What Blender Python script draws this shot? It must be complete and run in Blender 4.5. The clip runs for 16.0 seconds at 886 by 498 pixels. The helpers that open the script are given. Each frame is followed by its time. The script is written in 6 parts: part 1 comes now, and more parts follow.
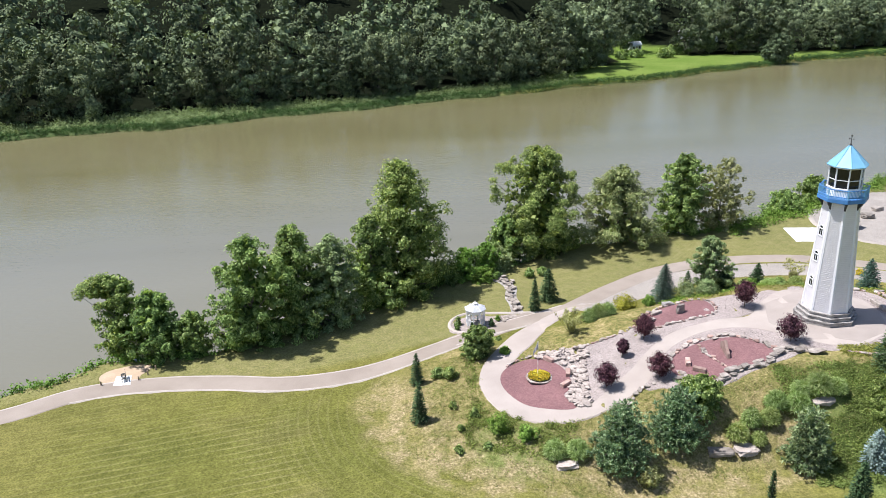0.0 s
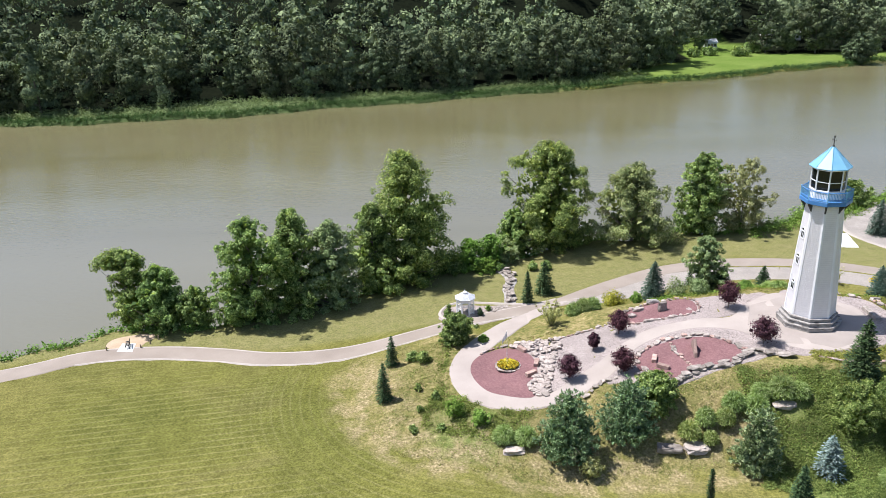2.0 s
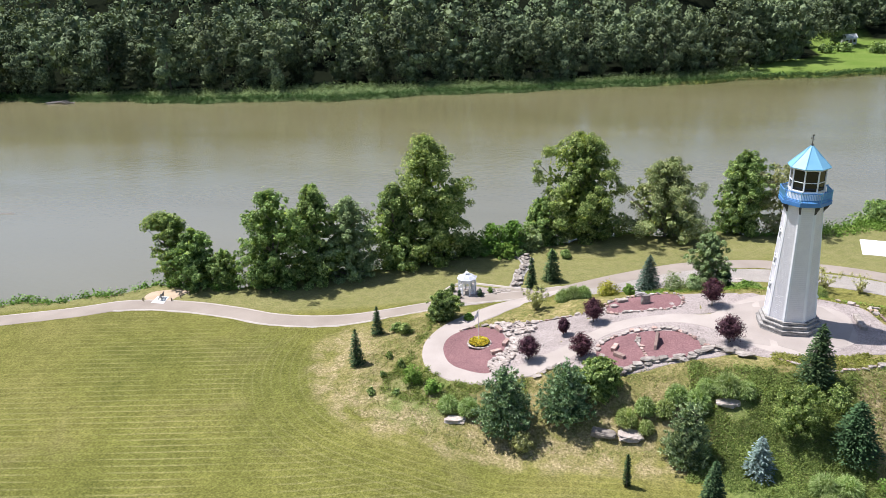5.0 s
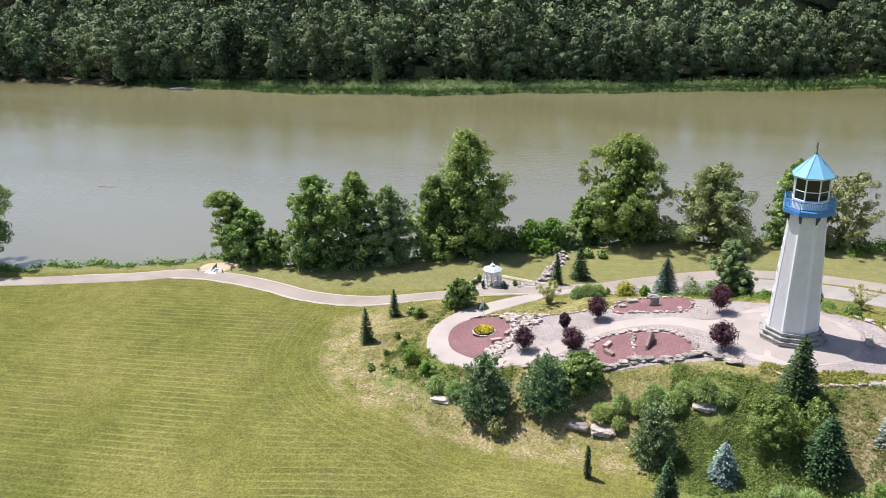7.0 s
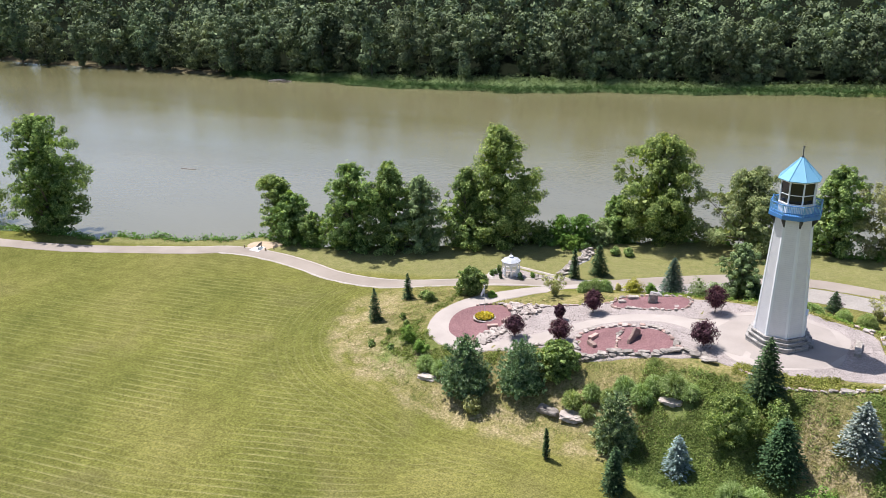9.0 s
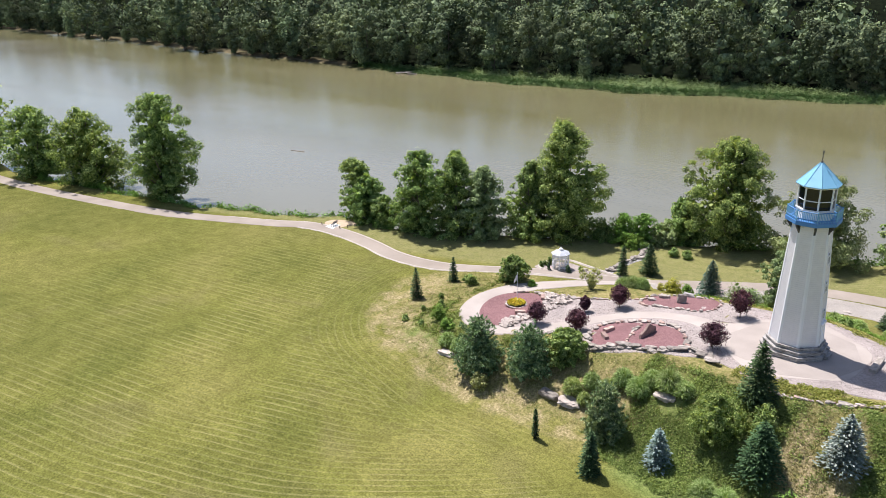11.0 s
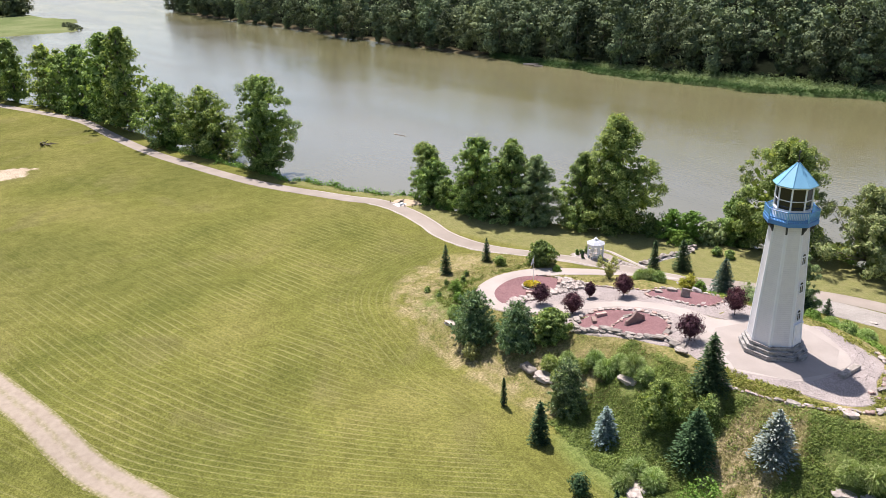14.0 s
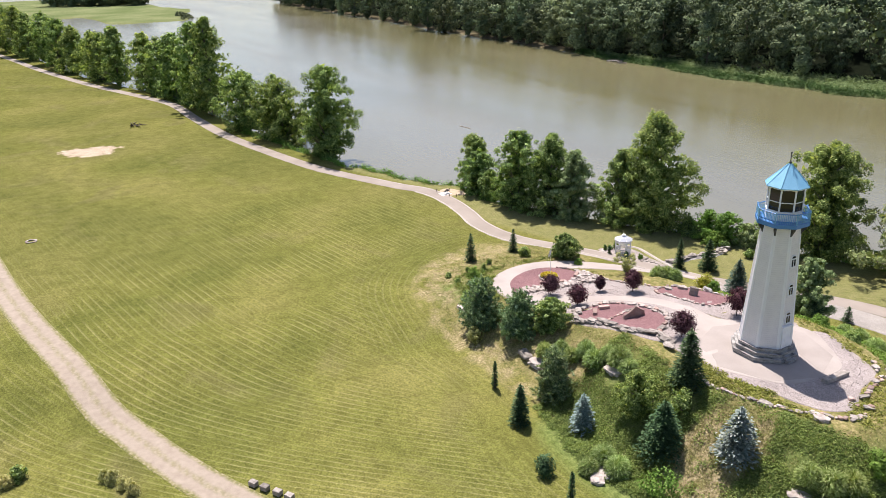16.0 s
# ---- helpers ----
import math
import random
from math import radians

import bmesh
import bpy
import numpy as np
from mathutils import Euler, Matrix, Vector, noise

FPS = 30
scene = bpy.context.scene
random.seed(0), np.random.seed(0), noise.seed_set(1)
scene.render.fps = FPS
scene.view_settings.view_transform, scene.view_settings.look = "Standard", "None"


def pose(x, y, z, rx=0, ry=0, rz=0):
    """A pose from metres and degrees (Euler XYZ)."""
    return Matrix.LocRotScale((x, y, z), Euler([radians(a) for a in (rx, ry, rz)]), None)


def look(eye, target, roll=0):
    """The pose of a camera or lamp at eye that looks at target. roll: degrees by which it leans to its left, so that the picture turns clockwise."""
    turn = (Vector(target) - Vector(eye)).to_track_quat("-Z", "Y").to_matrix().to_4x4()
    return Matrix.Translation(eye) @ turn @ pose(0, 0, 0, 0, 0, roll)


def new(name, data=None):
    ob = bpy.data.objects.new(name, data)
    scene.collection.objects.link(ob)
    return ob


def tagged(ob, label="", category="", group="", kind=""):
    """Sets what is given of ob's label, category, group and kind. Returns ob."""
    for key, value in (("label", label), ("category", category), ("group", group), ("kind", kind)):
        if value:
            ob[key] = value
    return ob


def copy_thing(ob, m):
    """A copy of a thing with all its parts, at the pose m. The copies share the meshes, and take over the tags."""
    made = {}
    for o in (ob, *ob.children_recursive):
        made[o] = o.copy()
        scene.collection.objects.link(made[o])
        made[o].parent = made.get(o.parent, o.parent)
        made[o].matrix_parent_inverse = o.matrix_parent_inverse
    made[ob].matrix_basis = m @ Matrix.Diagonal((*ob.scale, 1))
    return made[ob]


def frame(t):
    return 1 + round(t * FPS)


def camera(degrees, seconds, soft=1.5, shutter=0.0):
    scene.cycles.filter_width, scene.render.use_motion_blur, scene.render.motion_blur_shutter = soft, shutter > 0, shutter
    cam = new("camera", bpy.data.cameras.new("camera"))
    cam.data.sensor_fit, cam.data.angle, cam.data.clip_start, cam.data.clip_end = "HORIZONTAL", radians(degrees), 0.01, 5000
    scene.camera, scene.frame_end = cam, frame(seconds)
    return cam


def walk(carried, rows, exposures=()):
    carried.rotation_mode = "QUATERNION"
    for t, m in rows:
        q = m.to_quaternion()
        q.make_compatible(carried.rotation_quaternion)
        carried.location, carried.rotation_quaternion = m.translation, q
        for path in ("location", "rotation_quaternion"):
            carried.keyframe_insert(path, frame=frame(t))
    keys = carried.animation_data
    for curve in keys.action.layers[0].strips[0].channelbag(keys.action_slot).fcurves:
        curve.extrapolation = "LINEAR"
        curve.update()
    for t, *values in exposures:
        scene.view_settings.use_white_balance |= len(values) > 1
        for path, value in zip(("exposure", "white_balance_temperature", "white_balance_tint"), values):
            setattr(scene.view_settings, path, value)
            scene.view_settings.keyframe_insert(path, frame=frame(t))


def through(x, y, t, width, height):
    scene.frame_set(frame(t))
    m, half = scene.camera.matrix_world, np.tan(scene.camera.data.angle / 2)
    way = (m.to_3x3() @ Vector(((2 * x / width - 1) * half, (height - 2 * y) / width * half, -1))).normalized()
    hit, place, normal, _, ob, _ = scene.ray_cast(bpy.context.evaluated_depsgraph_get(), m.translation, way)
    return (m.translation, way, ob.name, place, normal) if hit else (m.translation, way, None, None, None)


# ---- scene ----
cam = camera(59.3, 16.0, 0.6)
METRES, EYE, TILT, LEAN, TURN = 100.0, 40.0, -18.0, 0.0, 0.0
PATH = [
    (0, (1.663, 1.368, 39.965), (1.741, 3.242, 39.271), -1.8),
    (0.5, (4.74, 0.542, 39.899), (4.712, 2.417, 39.206), -1.8),
    (1, (7.902, -0.133, 39.841), (7.839, 1.74, 39.143), -1.8),
    (1.5, (10.903, -0.777, 39.787), (10.824, 1.095, 39.088), -1.8),
    (2, (13.947, -1.399, 39.766), (13.806, 0.47, 39.067), -1.8),
    (2.5, (17.08, -1.925, 39.72), (16.855, -0.065, 39.021), -1.7),
    (3, (20.222, -2.407, 39.655), (19.961, -0.553, 38.953), -1.7),
    (3.5, (23.358, -2.847, 39.587), (23.06, -0.999, 38.883), -1.8),
    (4, (26.427, -3.263, 39.553), (26.077, -1.424, 38.849), -1.7),
    (4.2, (27.695, -3.41, 39.549), (27.313, -1.578, 38.844), -1.8),
    (6.3, (42.013, -3.184, 39.715), (41.336, -1.441, 39.005), -1.8),
    (6.5, (43.388, -3.135, 39.71), (42.677, -1.405, 39.002), -1.8),
    (7, (46.855, -2.908, 39.695), (46.066, -1.212, 38.988), -1.7),
    (7.5, (50.218, -2.608, 39.689), (49.378, -0.937, 38.982), -1.7),
    (8, (53.638, -2.143, 39.697), (52.742, -0.501, 38.99), -1.7),
    (8.5, (57.071, -1.589, 39.706), (56.106, 0.014, 39.0), -1.8),
    (9, (60.47, -0.953, 39.71), (59.436, 0.606, 39.006), -1.7),
    (9.2, (61.814, -0.609, 39.701), (60.752, 0.932, 38.995), -1.7),
    (11.3, (75.983, 3.955, 39.433), (74.633, 5.253, 38.732), -1.4),
    (11.5, (77.251, 4.374, 39.433), (75.88, 5.649, 38.732), -1.5),
    (12, (80.304, 5.588, 39.466), (78.881, 6.806, 38.765), -1.5),
    (12.5, (83.276, 6.99, 39.544), (81.811, 8.155, 38.841), -1.4),
    (13, (86.056, 8.588, 39.66), (84.552, 9.703, 38.955), -1.4),
    (13.5, (88.564, 10.323, 39.762), (87.03, 11.392, 39.052), -1.4),
    (14, (90.952, 12.174, 39.805), (89.39, 13.2, 39.093), -1.3),
    (14.5, (93.237, 14.079, 39.879), (91.648, 15.062, 39.165), -1.4),
    (15, (95.509, 15.938, 39.945), (93.891, 16.871, 39.23), -1.3),
    (15.5, (97.698, 17.707, 39.981), (96.047, 18.58, 39.264), -1.2),
    (16, (99.763, 19.523, 40.004), (98.081, 20.33, 39.283), -1.1),
]
walk(cam, [(t, look(eye, target, roll)) for t, eye, target, roll in PATH],
     ((0, 0.58, 6200, 13), (9, 0.58, 6250, 13), (11.5, 0.62, 6400, 14.5), (13, 0.63, 6500, 15.5), (16, 0.64, 6550, 16)))

# ---- world and light ----
SUN_TO = Vector((-0.44, 0.07, 0.92)).normalized()
world = bpy.data.worlds.new("sky")
scene.world = world
world.use_nodes = True
wn = world.node_tree
sky = wn.nodes.new("ShaderNodeTexSky")
sky.sky_type, sky.sun_disc = "NISHITA", False
sky.sun_elevation = math.asin(SUN_TO.z)
sky.sun_rotation = math.atan2(SUN_TO.x, SUN_TO.y)
sky.altitude, sky.air_density, sky.dust_density, sky.ozone_density = 300, 1.0, 1.7, 1.5
wn.links.new(sky.outputs[0], wn.nodes["Background"].inputs[0])
wn.nodes["Background"].inputs[1].default_value = 0.095
sun = new("sun", bpy.data.lights.new("sun", "SUN"))
sun.data.energy, sun.data.angle, sun.data.color = 5.0, radians(0.55), (1.0, 0.955, 0.9)
sun.matrix_world = look(SUN_TO * 300, (0, 0, 0))

# ---- materials ----


def links(nt, *pairs):
    for a, b in pairs:
        nt.links.new(a, b)


def shader(name, rough=0.8, metal=0.0, spec=0.3):
    m = bpy.data.materials.new(name)
    m.use_nodes = True
    b = m.node_tree.nodes["Principled BSDF"]
    b.inputs["Roughness"].default_value = rough
    b.inputs["Metallic"].default_value = metal
    b.inputs["Specular IOR Level"].default_value = spec
    return m, m.node_tree, b


def tex_noise(nt, scale, detail=4.0, vec=None, distortion=0.0):
    n = nt.nodes.new("ShaderNodeTexNoise")
    n.inputs["Scale"].default_value, n.inputs["Detail"].default_value = scale, detail
    n.inputs["Distortion"].default_value = distortion
    if vec:
        nt.links.new(vec, n.inputs["Vector"])
    return n.outputs["Fac"]


def ramp(nt, fac, *stops):
    r = nt.nodes.new("ShaderNodeValToRGB")
    while len(r.color_ramp.elements) < len(stops):
        r.color_ramp.elements.new(0.5)
    for e, (p, c) in zip(r.color_ramp.elements, stops):
        e.position = p
        e.color = (*c, 1) if len(c) == 3 else c
    nt.links.new(fac, r.inputs[0])
    return r.outputs[0]


def gray(v):
    return (v, v, v)


def blend(nt, fac, a, b, mode="MIX"):
    n = nt.nodes.new("ShaderNodeMix")
    n.data_type, n.blend_type = "RGBA", mode
    for sock, v in ((n.inputs[0], fac), (n.inputs[6], a), (n.inputs[7], b)):
        if isinstance(v, (int, float)):
            sock.default_value = v
        elif isinstance(v, tuple):
            sock.default_value = (*v, 1)
        else:
            nt.links.new(v, sock)
    return n.outputs[2]


def maths(nt, op, a, b=0.0):
    n = nt.nodes.new("ShaderNodeMath")
    n.operation = op
    for sock, v in zip(n.inputs, (a, b)):
        if isinstance(v, (int, float)):
            sock.default_value = v
        else:
            nt.links.new(v, sock)
    return n.outputs[0]


def where(nt):
    return nt.nodes.new("ShaderNodeNewGeometry").outputs["Position"]


def bump(nt, bsdf, fac, strength=0.4, distance=0.05):
    n = nt.nodes.new("ShaderNodeBump")
    n.inputs["Strength"].default_value, n.inputs["Distance"].default_value = strength, distance
    links(nt, (fac, n.inputs["Height"]), (n.outputs[0], bsdf.inputs["Normal"]))


def attribute(nt, name):
    n = nt.nodes.new("ShaderNodeAttribute")
    n.attribute_name = name
    return n.outputs["Fac"]


def plain(name, a, b, scale=3.0, rough=0.75, bumps=0.3, fine=30.0, spec=0.3, metal=0.0, differ=0.0, grain=0.35):
    """Two tones by large noise, a finer grain over them and a little relief."""
    m, nt, bs = shader(name, rough, metal, spec)
    p = where(nt)
    big, small = tex_noise(nt, scale, 5, p), tex_noise(nt, fine, 3, p)
    col = ramp(nt, big, (0.3, a), (0.7, b))
    col = blend(nt, grain, col, ramp(nt, small, (0.25, gray(0.35)), (0.75, gray(0.8))), "OVERLAY")
    if differ:
        rnd = nt.nodes.new("ShaderNodeObjectInfo").outputs["Random"]
        col = blend(nt, 1.0, col, ramp(nt, rnd, (0.0, gray(1 - differ)), (1.0, gray(1.0))), "MULTIPLY")
    nt.links.new(col, bs.inputs["Base Color"])
    bump(nt, bs, small, bumps, 0.03)
    return m


def leaf_material(name, dark, mid, light, through=0.14, gloss=0.7, patchy=0.35, vary=0.3, differ=0.12):
    m, nt, bs = shader(name, gloss, 0, 0.12)
    isl = nt.nodes.new("ShaderNodeNewGeometry").outputs["Random Per Island"]
    rnd = nt.nodes.new("ShaderNodeObjectInfo").outputs["Random"]
    col = ramp(nt, isl, (0.0, dark), (0.5, mid), (1.0, light))
    patch = tex_noise(nt, patchy, 3, where(nt))
    col = blend(nt, 0.55, col, ramp(nt, patch, (0.3, gray(0.5 - vary * 0.8)), (0.7, gray(0.5 + vary * 0.8))), "OVERLAY")
    tint = ramp(nt, rnd, (0.0, (0.9, 1.0, 0.92)), (0.5, (0.97, 1.0, 0.95)), (1.0, (1.05, 1.0, 0.88)))
    col = blend(nt, 1.0, col, tint, "MULTIPLY")
    level = ramp(nt, maths(nt, "FRACT", maths(nt, "MULTIPLY", rnd, 7.3)), (0.0, gray(1 - differ)), (1.0, gray(1.0)))
    col = blend(nt, 1.0, col, level, "MULTIPLY")
    nt.links.new(col, bs.inputs["Base Color"])
    tr = nt.nodes.new("ShaderNodeBsdfTranslucent")
    warm = blend(nt, 1.0, col, (1.25, 1.2, 0.55), "MULTIPLY")
    mix = nt.nodes.new("ShaderNodeMixShader")
    mix.inputs[0].default_value = through
    links(nt, (warm, tr.inputs[0]), (bs.outputs[0], mix.inputs[1]), (tr.outputs[0], mix.inputs[2]),
          (mix.outputs[0], nt.nodes["Material Output"].inputs[0]))
    return m


LEAF = leaf_material("broad leaves", (0.08, 0.135, 0.042), (0.19, 0.28, 0.09), (0.50, 0.60, 0.26), 0.4)
LEAF_SILVER = leaf_material("willow leaves", (0.14, 0.195, 0.085), (0.235, 0.305, 0.135), (0.41, 0.46, 0.25), 0.22)
LEAF_DRY = leaf_material("thin pale leaves", (0.15, 0.17, 0.07), (0.26, 0.275, 0.12), (0.40, 0.39, 0.20), 0.2)
LEAF_FAR = leaf_material("forest leaves", (0.088, 0.118, 0.07), (0.148, 0.19, 0.106), (0.29, 0.345, 0.185), 0.07, 0.8, 0.06, 0.65, 0.45)
LEAF_LIME = leaf_material("fresh shrub leaves", (0.10, 0.18, 0.03), (0.165, 0.28, 0.05), (0.25, 0.37, 0.09))
LEAF_PURPLE = leaf_material("purple leaves", (0.034, 0.015, 0.026), (0.078, 0.032, 0.05), (0.185, 0.09, 0.118), 0.16)
LEAF_YELLOW = leaf_material("yellow leaves", (0.35, 0.24, 0.02), (0.55, 0.40, 0.03), (0.7, 0.55, 0.08), 0.25)
LEAF_STRAW = leaf_material("pale twigs and leaves", (0.28, 0.28, 0.10), (0.44, 0.42, 0.17), (0.60, 0.56, 0.30), 0.25)
NEEDLE = leaf_material("spruce needles", (0.035, 0.07, 0.032), (0.062, 0.112, 0.05), (0.125, 0.19, 0.09), 0.08)
NEEDLE_PINE = leaf_material("pine needles", (0.085, 0.145, 0.075), (0.185, 0.27, 0.145), (0.42, 0.51, 0.31), 0.18)
NEEDLE_BLUE = leaf_material("blue spruce needles", (0.13, 0.18, 0.175), (0.25, 0.315, 0.315), (0.44, 0.505, 0.51), 0.1)
NEEDLE_TEAL = leaf_material("grey green spruce needles", (0.055, 0.10, 0.08), (0.09, 0.15, 0.12), (0.15, 0.22, 0.19), 0.1)
BLADE = leaf_material("ornamental grass blades", (0.15, 0.22, 0.06), (0.28, 0.37, 0.13), (0.48, 0.54, 0.28), 0.4)
WEED = leaf_material("creeping cover leaves", (0.12, 0.165, 0.042), (0.18, 0.24, 0.066), (0.29, 0.345, 0.115), 0.3)
# front reeds darkened for their shaded face, grass behind paled for its sunlit top
REED = leaf_material("reed leaves", (0.05, 0.105, 0.032), (0.068, 0.135, 0.042), (0.09, 0.165, 0.055), 0.12)
REED_TOP = leaf_material("pale bank grass", (0.17, 0.235, 0.10), (0.20, 0.27, 0.12), (0.24, 0.315, 0.15), 0.12)
BARK = plain("bark", (0.10, 0.08, 0.06), (0.22, 0.19, 0.15), 3, 0.9, 0.8, 18)
CONCRETE = plain("pale concrete", (0.32, 0.285, 0.25), (0.40, 0.36, 0.32), 0.25, 0.85, 0.1, 9, grain=0.12)
CONCRETE_APRON = plain("greyer apron concrete", (0.285, 0.248, 0.222), (0.34, 0.298, 0.268), 0.35, 0.88, 0.1, 9, grain=0.14)
CONCRETE_PINK = plain("warm walkway concrete", (0.32, 0.278, 0.248), (0.385, 0.338, 0.304), 0.3, 0.85, 0.1, 9, grain=0.12)
FOOTPATH = plain("tan footpath concrete", (0.24, 0.203, 0.170), (0.305, 0.262, 0.224), 0.25, 0.9, 0.1, 9, grain=0.16)
SLAB_WORN = plain("worn pale concrete", (0.34, 0.30, 0.265), (0.43, 0.385, 0.345), 0.6, 0.85, 0.2, 8)
SLAB = plain("white slab", (0.72, 0.72, 0.70), (0.82, 0.82, 0.80), 0.5, 0.8, 0.2, 8)
STONE = plain("weathered stone", (0.22, 0.19, 0.165), (0.45, 0.40, 0.355), 2.2, 0.9, 0.8, 9, differ=0.45)
STONE_PALE = plain("pale stone", (0.33, 0.28, 0.247), (0.53, 0.465, 0.42), 2.2, 0.9, 0.7, 9, differ=0.25)
STONE_RED = plain("pink stone", (0.36, 0.23, 0.19), (0.52, 0.39, 0.34), 2, 0.9, 0.7, 9, differ=0.5)


def ledge_material():
    """Thin stacked courses of grey ledge stone."""
    m, nt, bs = shader("stacked grey ledge stone", 0.88)
    p = where(nt)
    mp = nt.nodes.new("ShaderNodeMapping")
    mp.inputs["Scale"].default_value = (0.8, 0.8, 7.0)
    nt.links.new(p, mp.inputs[0])
    course = tex_noise(nt, 1.6, 3, mp.outputs[0])
    col = ramp(nt, course, (0.32, (0.11, 0.10, 0.095)), (0.45, (0.27, 0.255, 0.24)), (0.7, (0.40, 0.38, 0.36)))
    nt.links.new(blend(nt, 0.4, col, ramp(nt, tex_noise(nt, 5, 4, p), (0.3, gray(0.3)), (0.7, gray(0.75))), "OVERLAY"), bs.inputs["Base Color"])
    bump(nt, bs, course, 0.8, 0.06)
    return m


LEDGE = ledge_material()
WHITE = plain("white paint", (0.78, 0.78, 0.785), (0.84, 0.84, 0.845), 0.7, 0.5, 0.08, 12, grain=0.1)
BLUE = plain("light blue roof paint", (0.16, 0.38, 0.55), (0.20, 0.43, 0.61), 1.0, 0.45, 0.05, 20, 0.4)
BLUE_DEEP = plain("blue gallery paint", (0.055, 0.18, 0.42), (0.08, 0.23, 0.50), 1.0, 0.45, 0.05, 20, 0.4)
DARK = plain("dark metal", (0.03, 0.03, 0.03), (0.06, 0.06, 0.06), 3, 0.5, 0.1)
SHINGLE = plain("pale grey shingles", (0.35, 0.365, 0.40), (0.47, 0.485, 0.52), 4, 0.8, 0.5, 12)
WOOD = plain("weathered timber", (0.20, 0.15, 0.10), (0.36, 0.29, 0.21), 3, 0.85, 0.6, 20)
SAND = plain("bare sand", (0.36, 0.275, 0.19), (0.46, 0.36, 0.26), 0.6, 0.95, 0.3, 6, grain=0.2)
SOIL = plain("dark soil", (0.06, 0.045, 0.03), (0.11, 0.085, 0.06), 2, 0.95, 0.5, 12)


def glass_dark():
    m, nt, bs = shader("dark window glass", 0.06, 0, 0.5)
    bs.inputs["Base Color"].default_value = (0.012, 0.014, 0.016, 1)
    return m


GLASS = glass_dark()


def siding_material():
    """White horizontal boards with a thin shadow line drawn in the colour under each lap."""
    m, nt, bs = shader("white lap siding", 0.55)
    p = where(nt)
    sep = nt.nodes.new("ShaderNodeSeparateXYZ")
    nt.links.new(p, sep.inputs[0])
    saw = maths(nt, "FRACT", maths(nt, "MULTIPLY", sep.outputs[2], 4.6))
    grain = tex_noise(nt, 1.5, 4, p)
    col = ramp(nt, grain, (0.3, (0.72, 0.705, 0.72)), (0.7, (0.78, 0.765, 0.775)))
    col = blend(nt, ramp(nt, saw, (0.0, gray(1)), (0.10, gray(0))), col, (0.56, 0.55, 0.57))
    nt.links.new(col, bs.inputs["Base Color"])
    bump(nt, bs, saw, 0.7, 0.05)
    return m


SIDING = siding_material()


def gravel_material(name, tones, scale):
    m, nt, bs = shader(name, 0.95)
    p = where(nt)
    v = nt.nodes.new("ShaderNodeTexVoronoi")
    v.inputs["Scale"].default_value = scale
    nt.links.new(p, v.inputs["Vector"])
    sep = nt.nodes.new("ShaderNodeSeparateColor")
    nt.links.new(v.outputs["Color"], sep.inputs[0])
    col = ramp(nt, sep.outputs[0], (0.0, tones[0]), (0.5, tones[1]), (1.0, tones[2]))
    col = blend(nt, 0.4, col, ramp(nt, tex_noise(nt, 0.4, 4, p), (0.3, gray(0.35)), (0.7, gray(0.65))), "OVERLAY")
    nt.links.new(col, bs.inputs["Base Color"])
    bump(nt, bs, v.outputs["Distance"], 0.9, 0.06)
    return m


GRAVEL = gravel_material("pinkish river gravel", ((0.25, 0.212, 0.196), (0.315, 0.27, 0.252), (0.385, 0.335, 0.313)), 9.0)
GRAVEL_GREY = gravel_material("grey crushed gravel", ((0.28, 0.255, 0.23), (0.325, 0.295, 0.265), (0.38, 0.345, 0.31)), 14.0)
MULCH = gravel_material("red crushed rock", ((0.16, 0.083, 0.086), (0.20, 0.106, 0.108), (0.25, 0.135, 0.135)), 9.0)


def road_material():
    """Two worn pale wheel tracks, with thin grass between and along the edges."""
    m, nt, bs = shader("worn pale gravel", 0.95)
    p = where(nt)
    far = attribute(nt, "across")
    rag = maths(nt, "ADD", far, maths(nt, "MULTIPLY", maths(nt, "SUBTRACT", tex_noise(nt, 0.9, 6, p), 0.5), 0.4))
    stone = ramp(nt, tex_noise(nt, 1.2, 5, p), (0.3, (0.27, 0.22, 0.17)), (0.7, (0.34, 0.285, 0.225)))
    verge = ramp(nt, tex_noise(nt, 3, 6, p), (0.3, (0.12, 0.125, 0.035)), (0.5, (0.19, 0.175, 0.07)), (0.7, (0.34, 0.285, 0.18)))
    col = blend(nt, ramp(nt, rag, (0.06, gray(0.5)), (0.26, gray(0.0)), (0.7, gray(0.0)), (0.95, gray(1.0))), stone, verge)
    nt.links.new(col, bs.inputs["Base Color"])
    bump(nt, bs, tex_noise(nt, 9, 4, p), 0.5, 0.05)
    return m


ROAD = road_material()


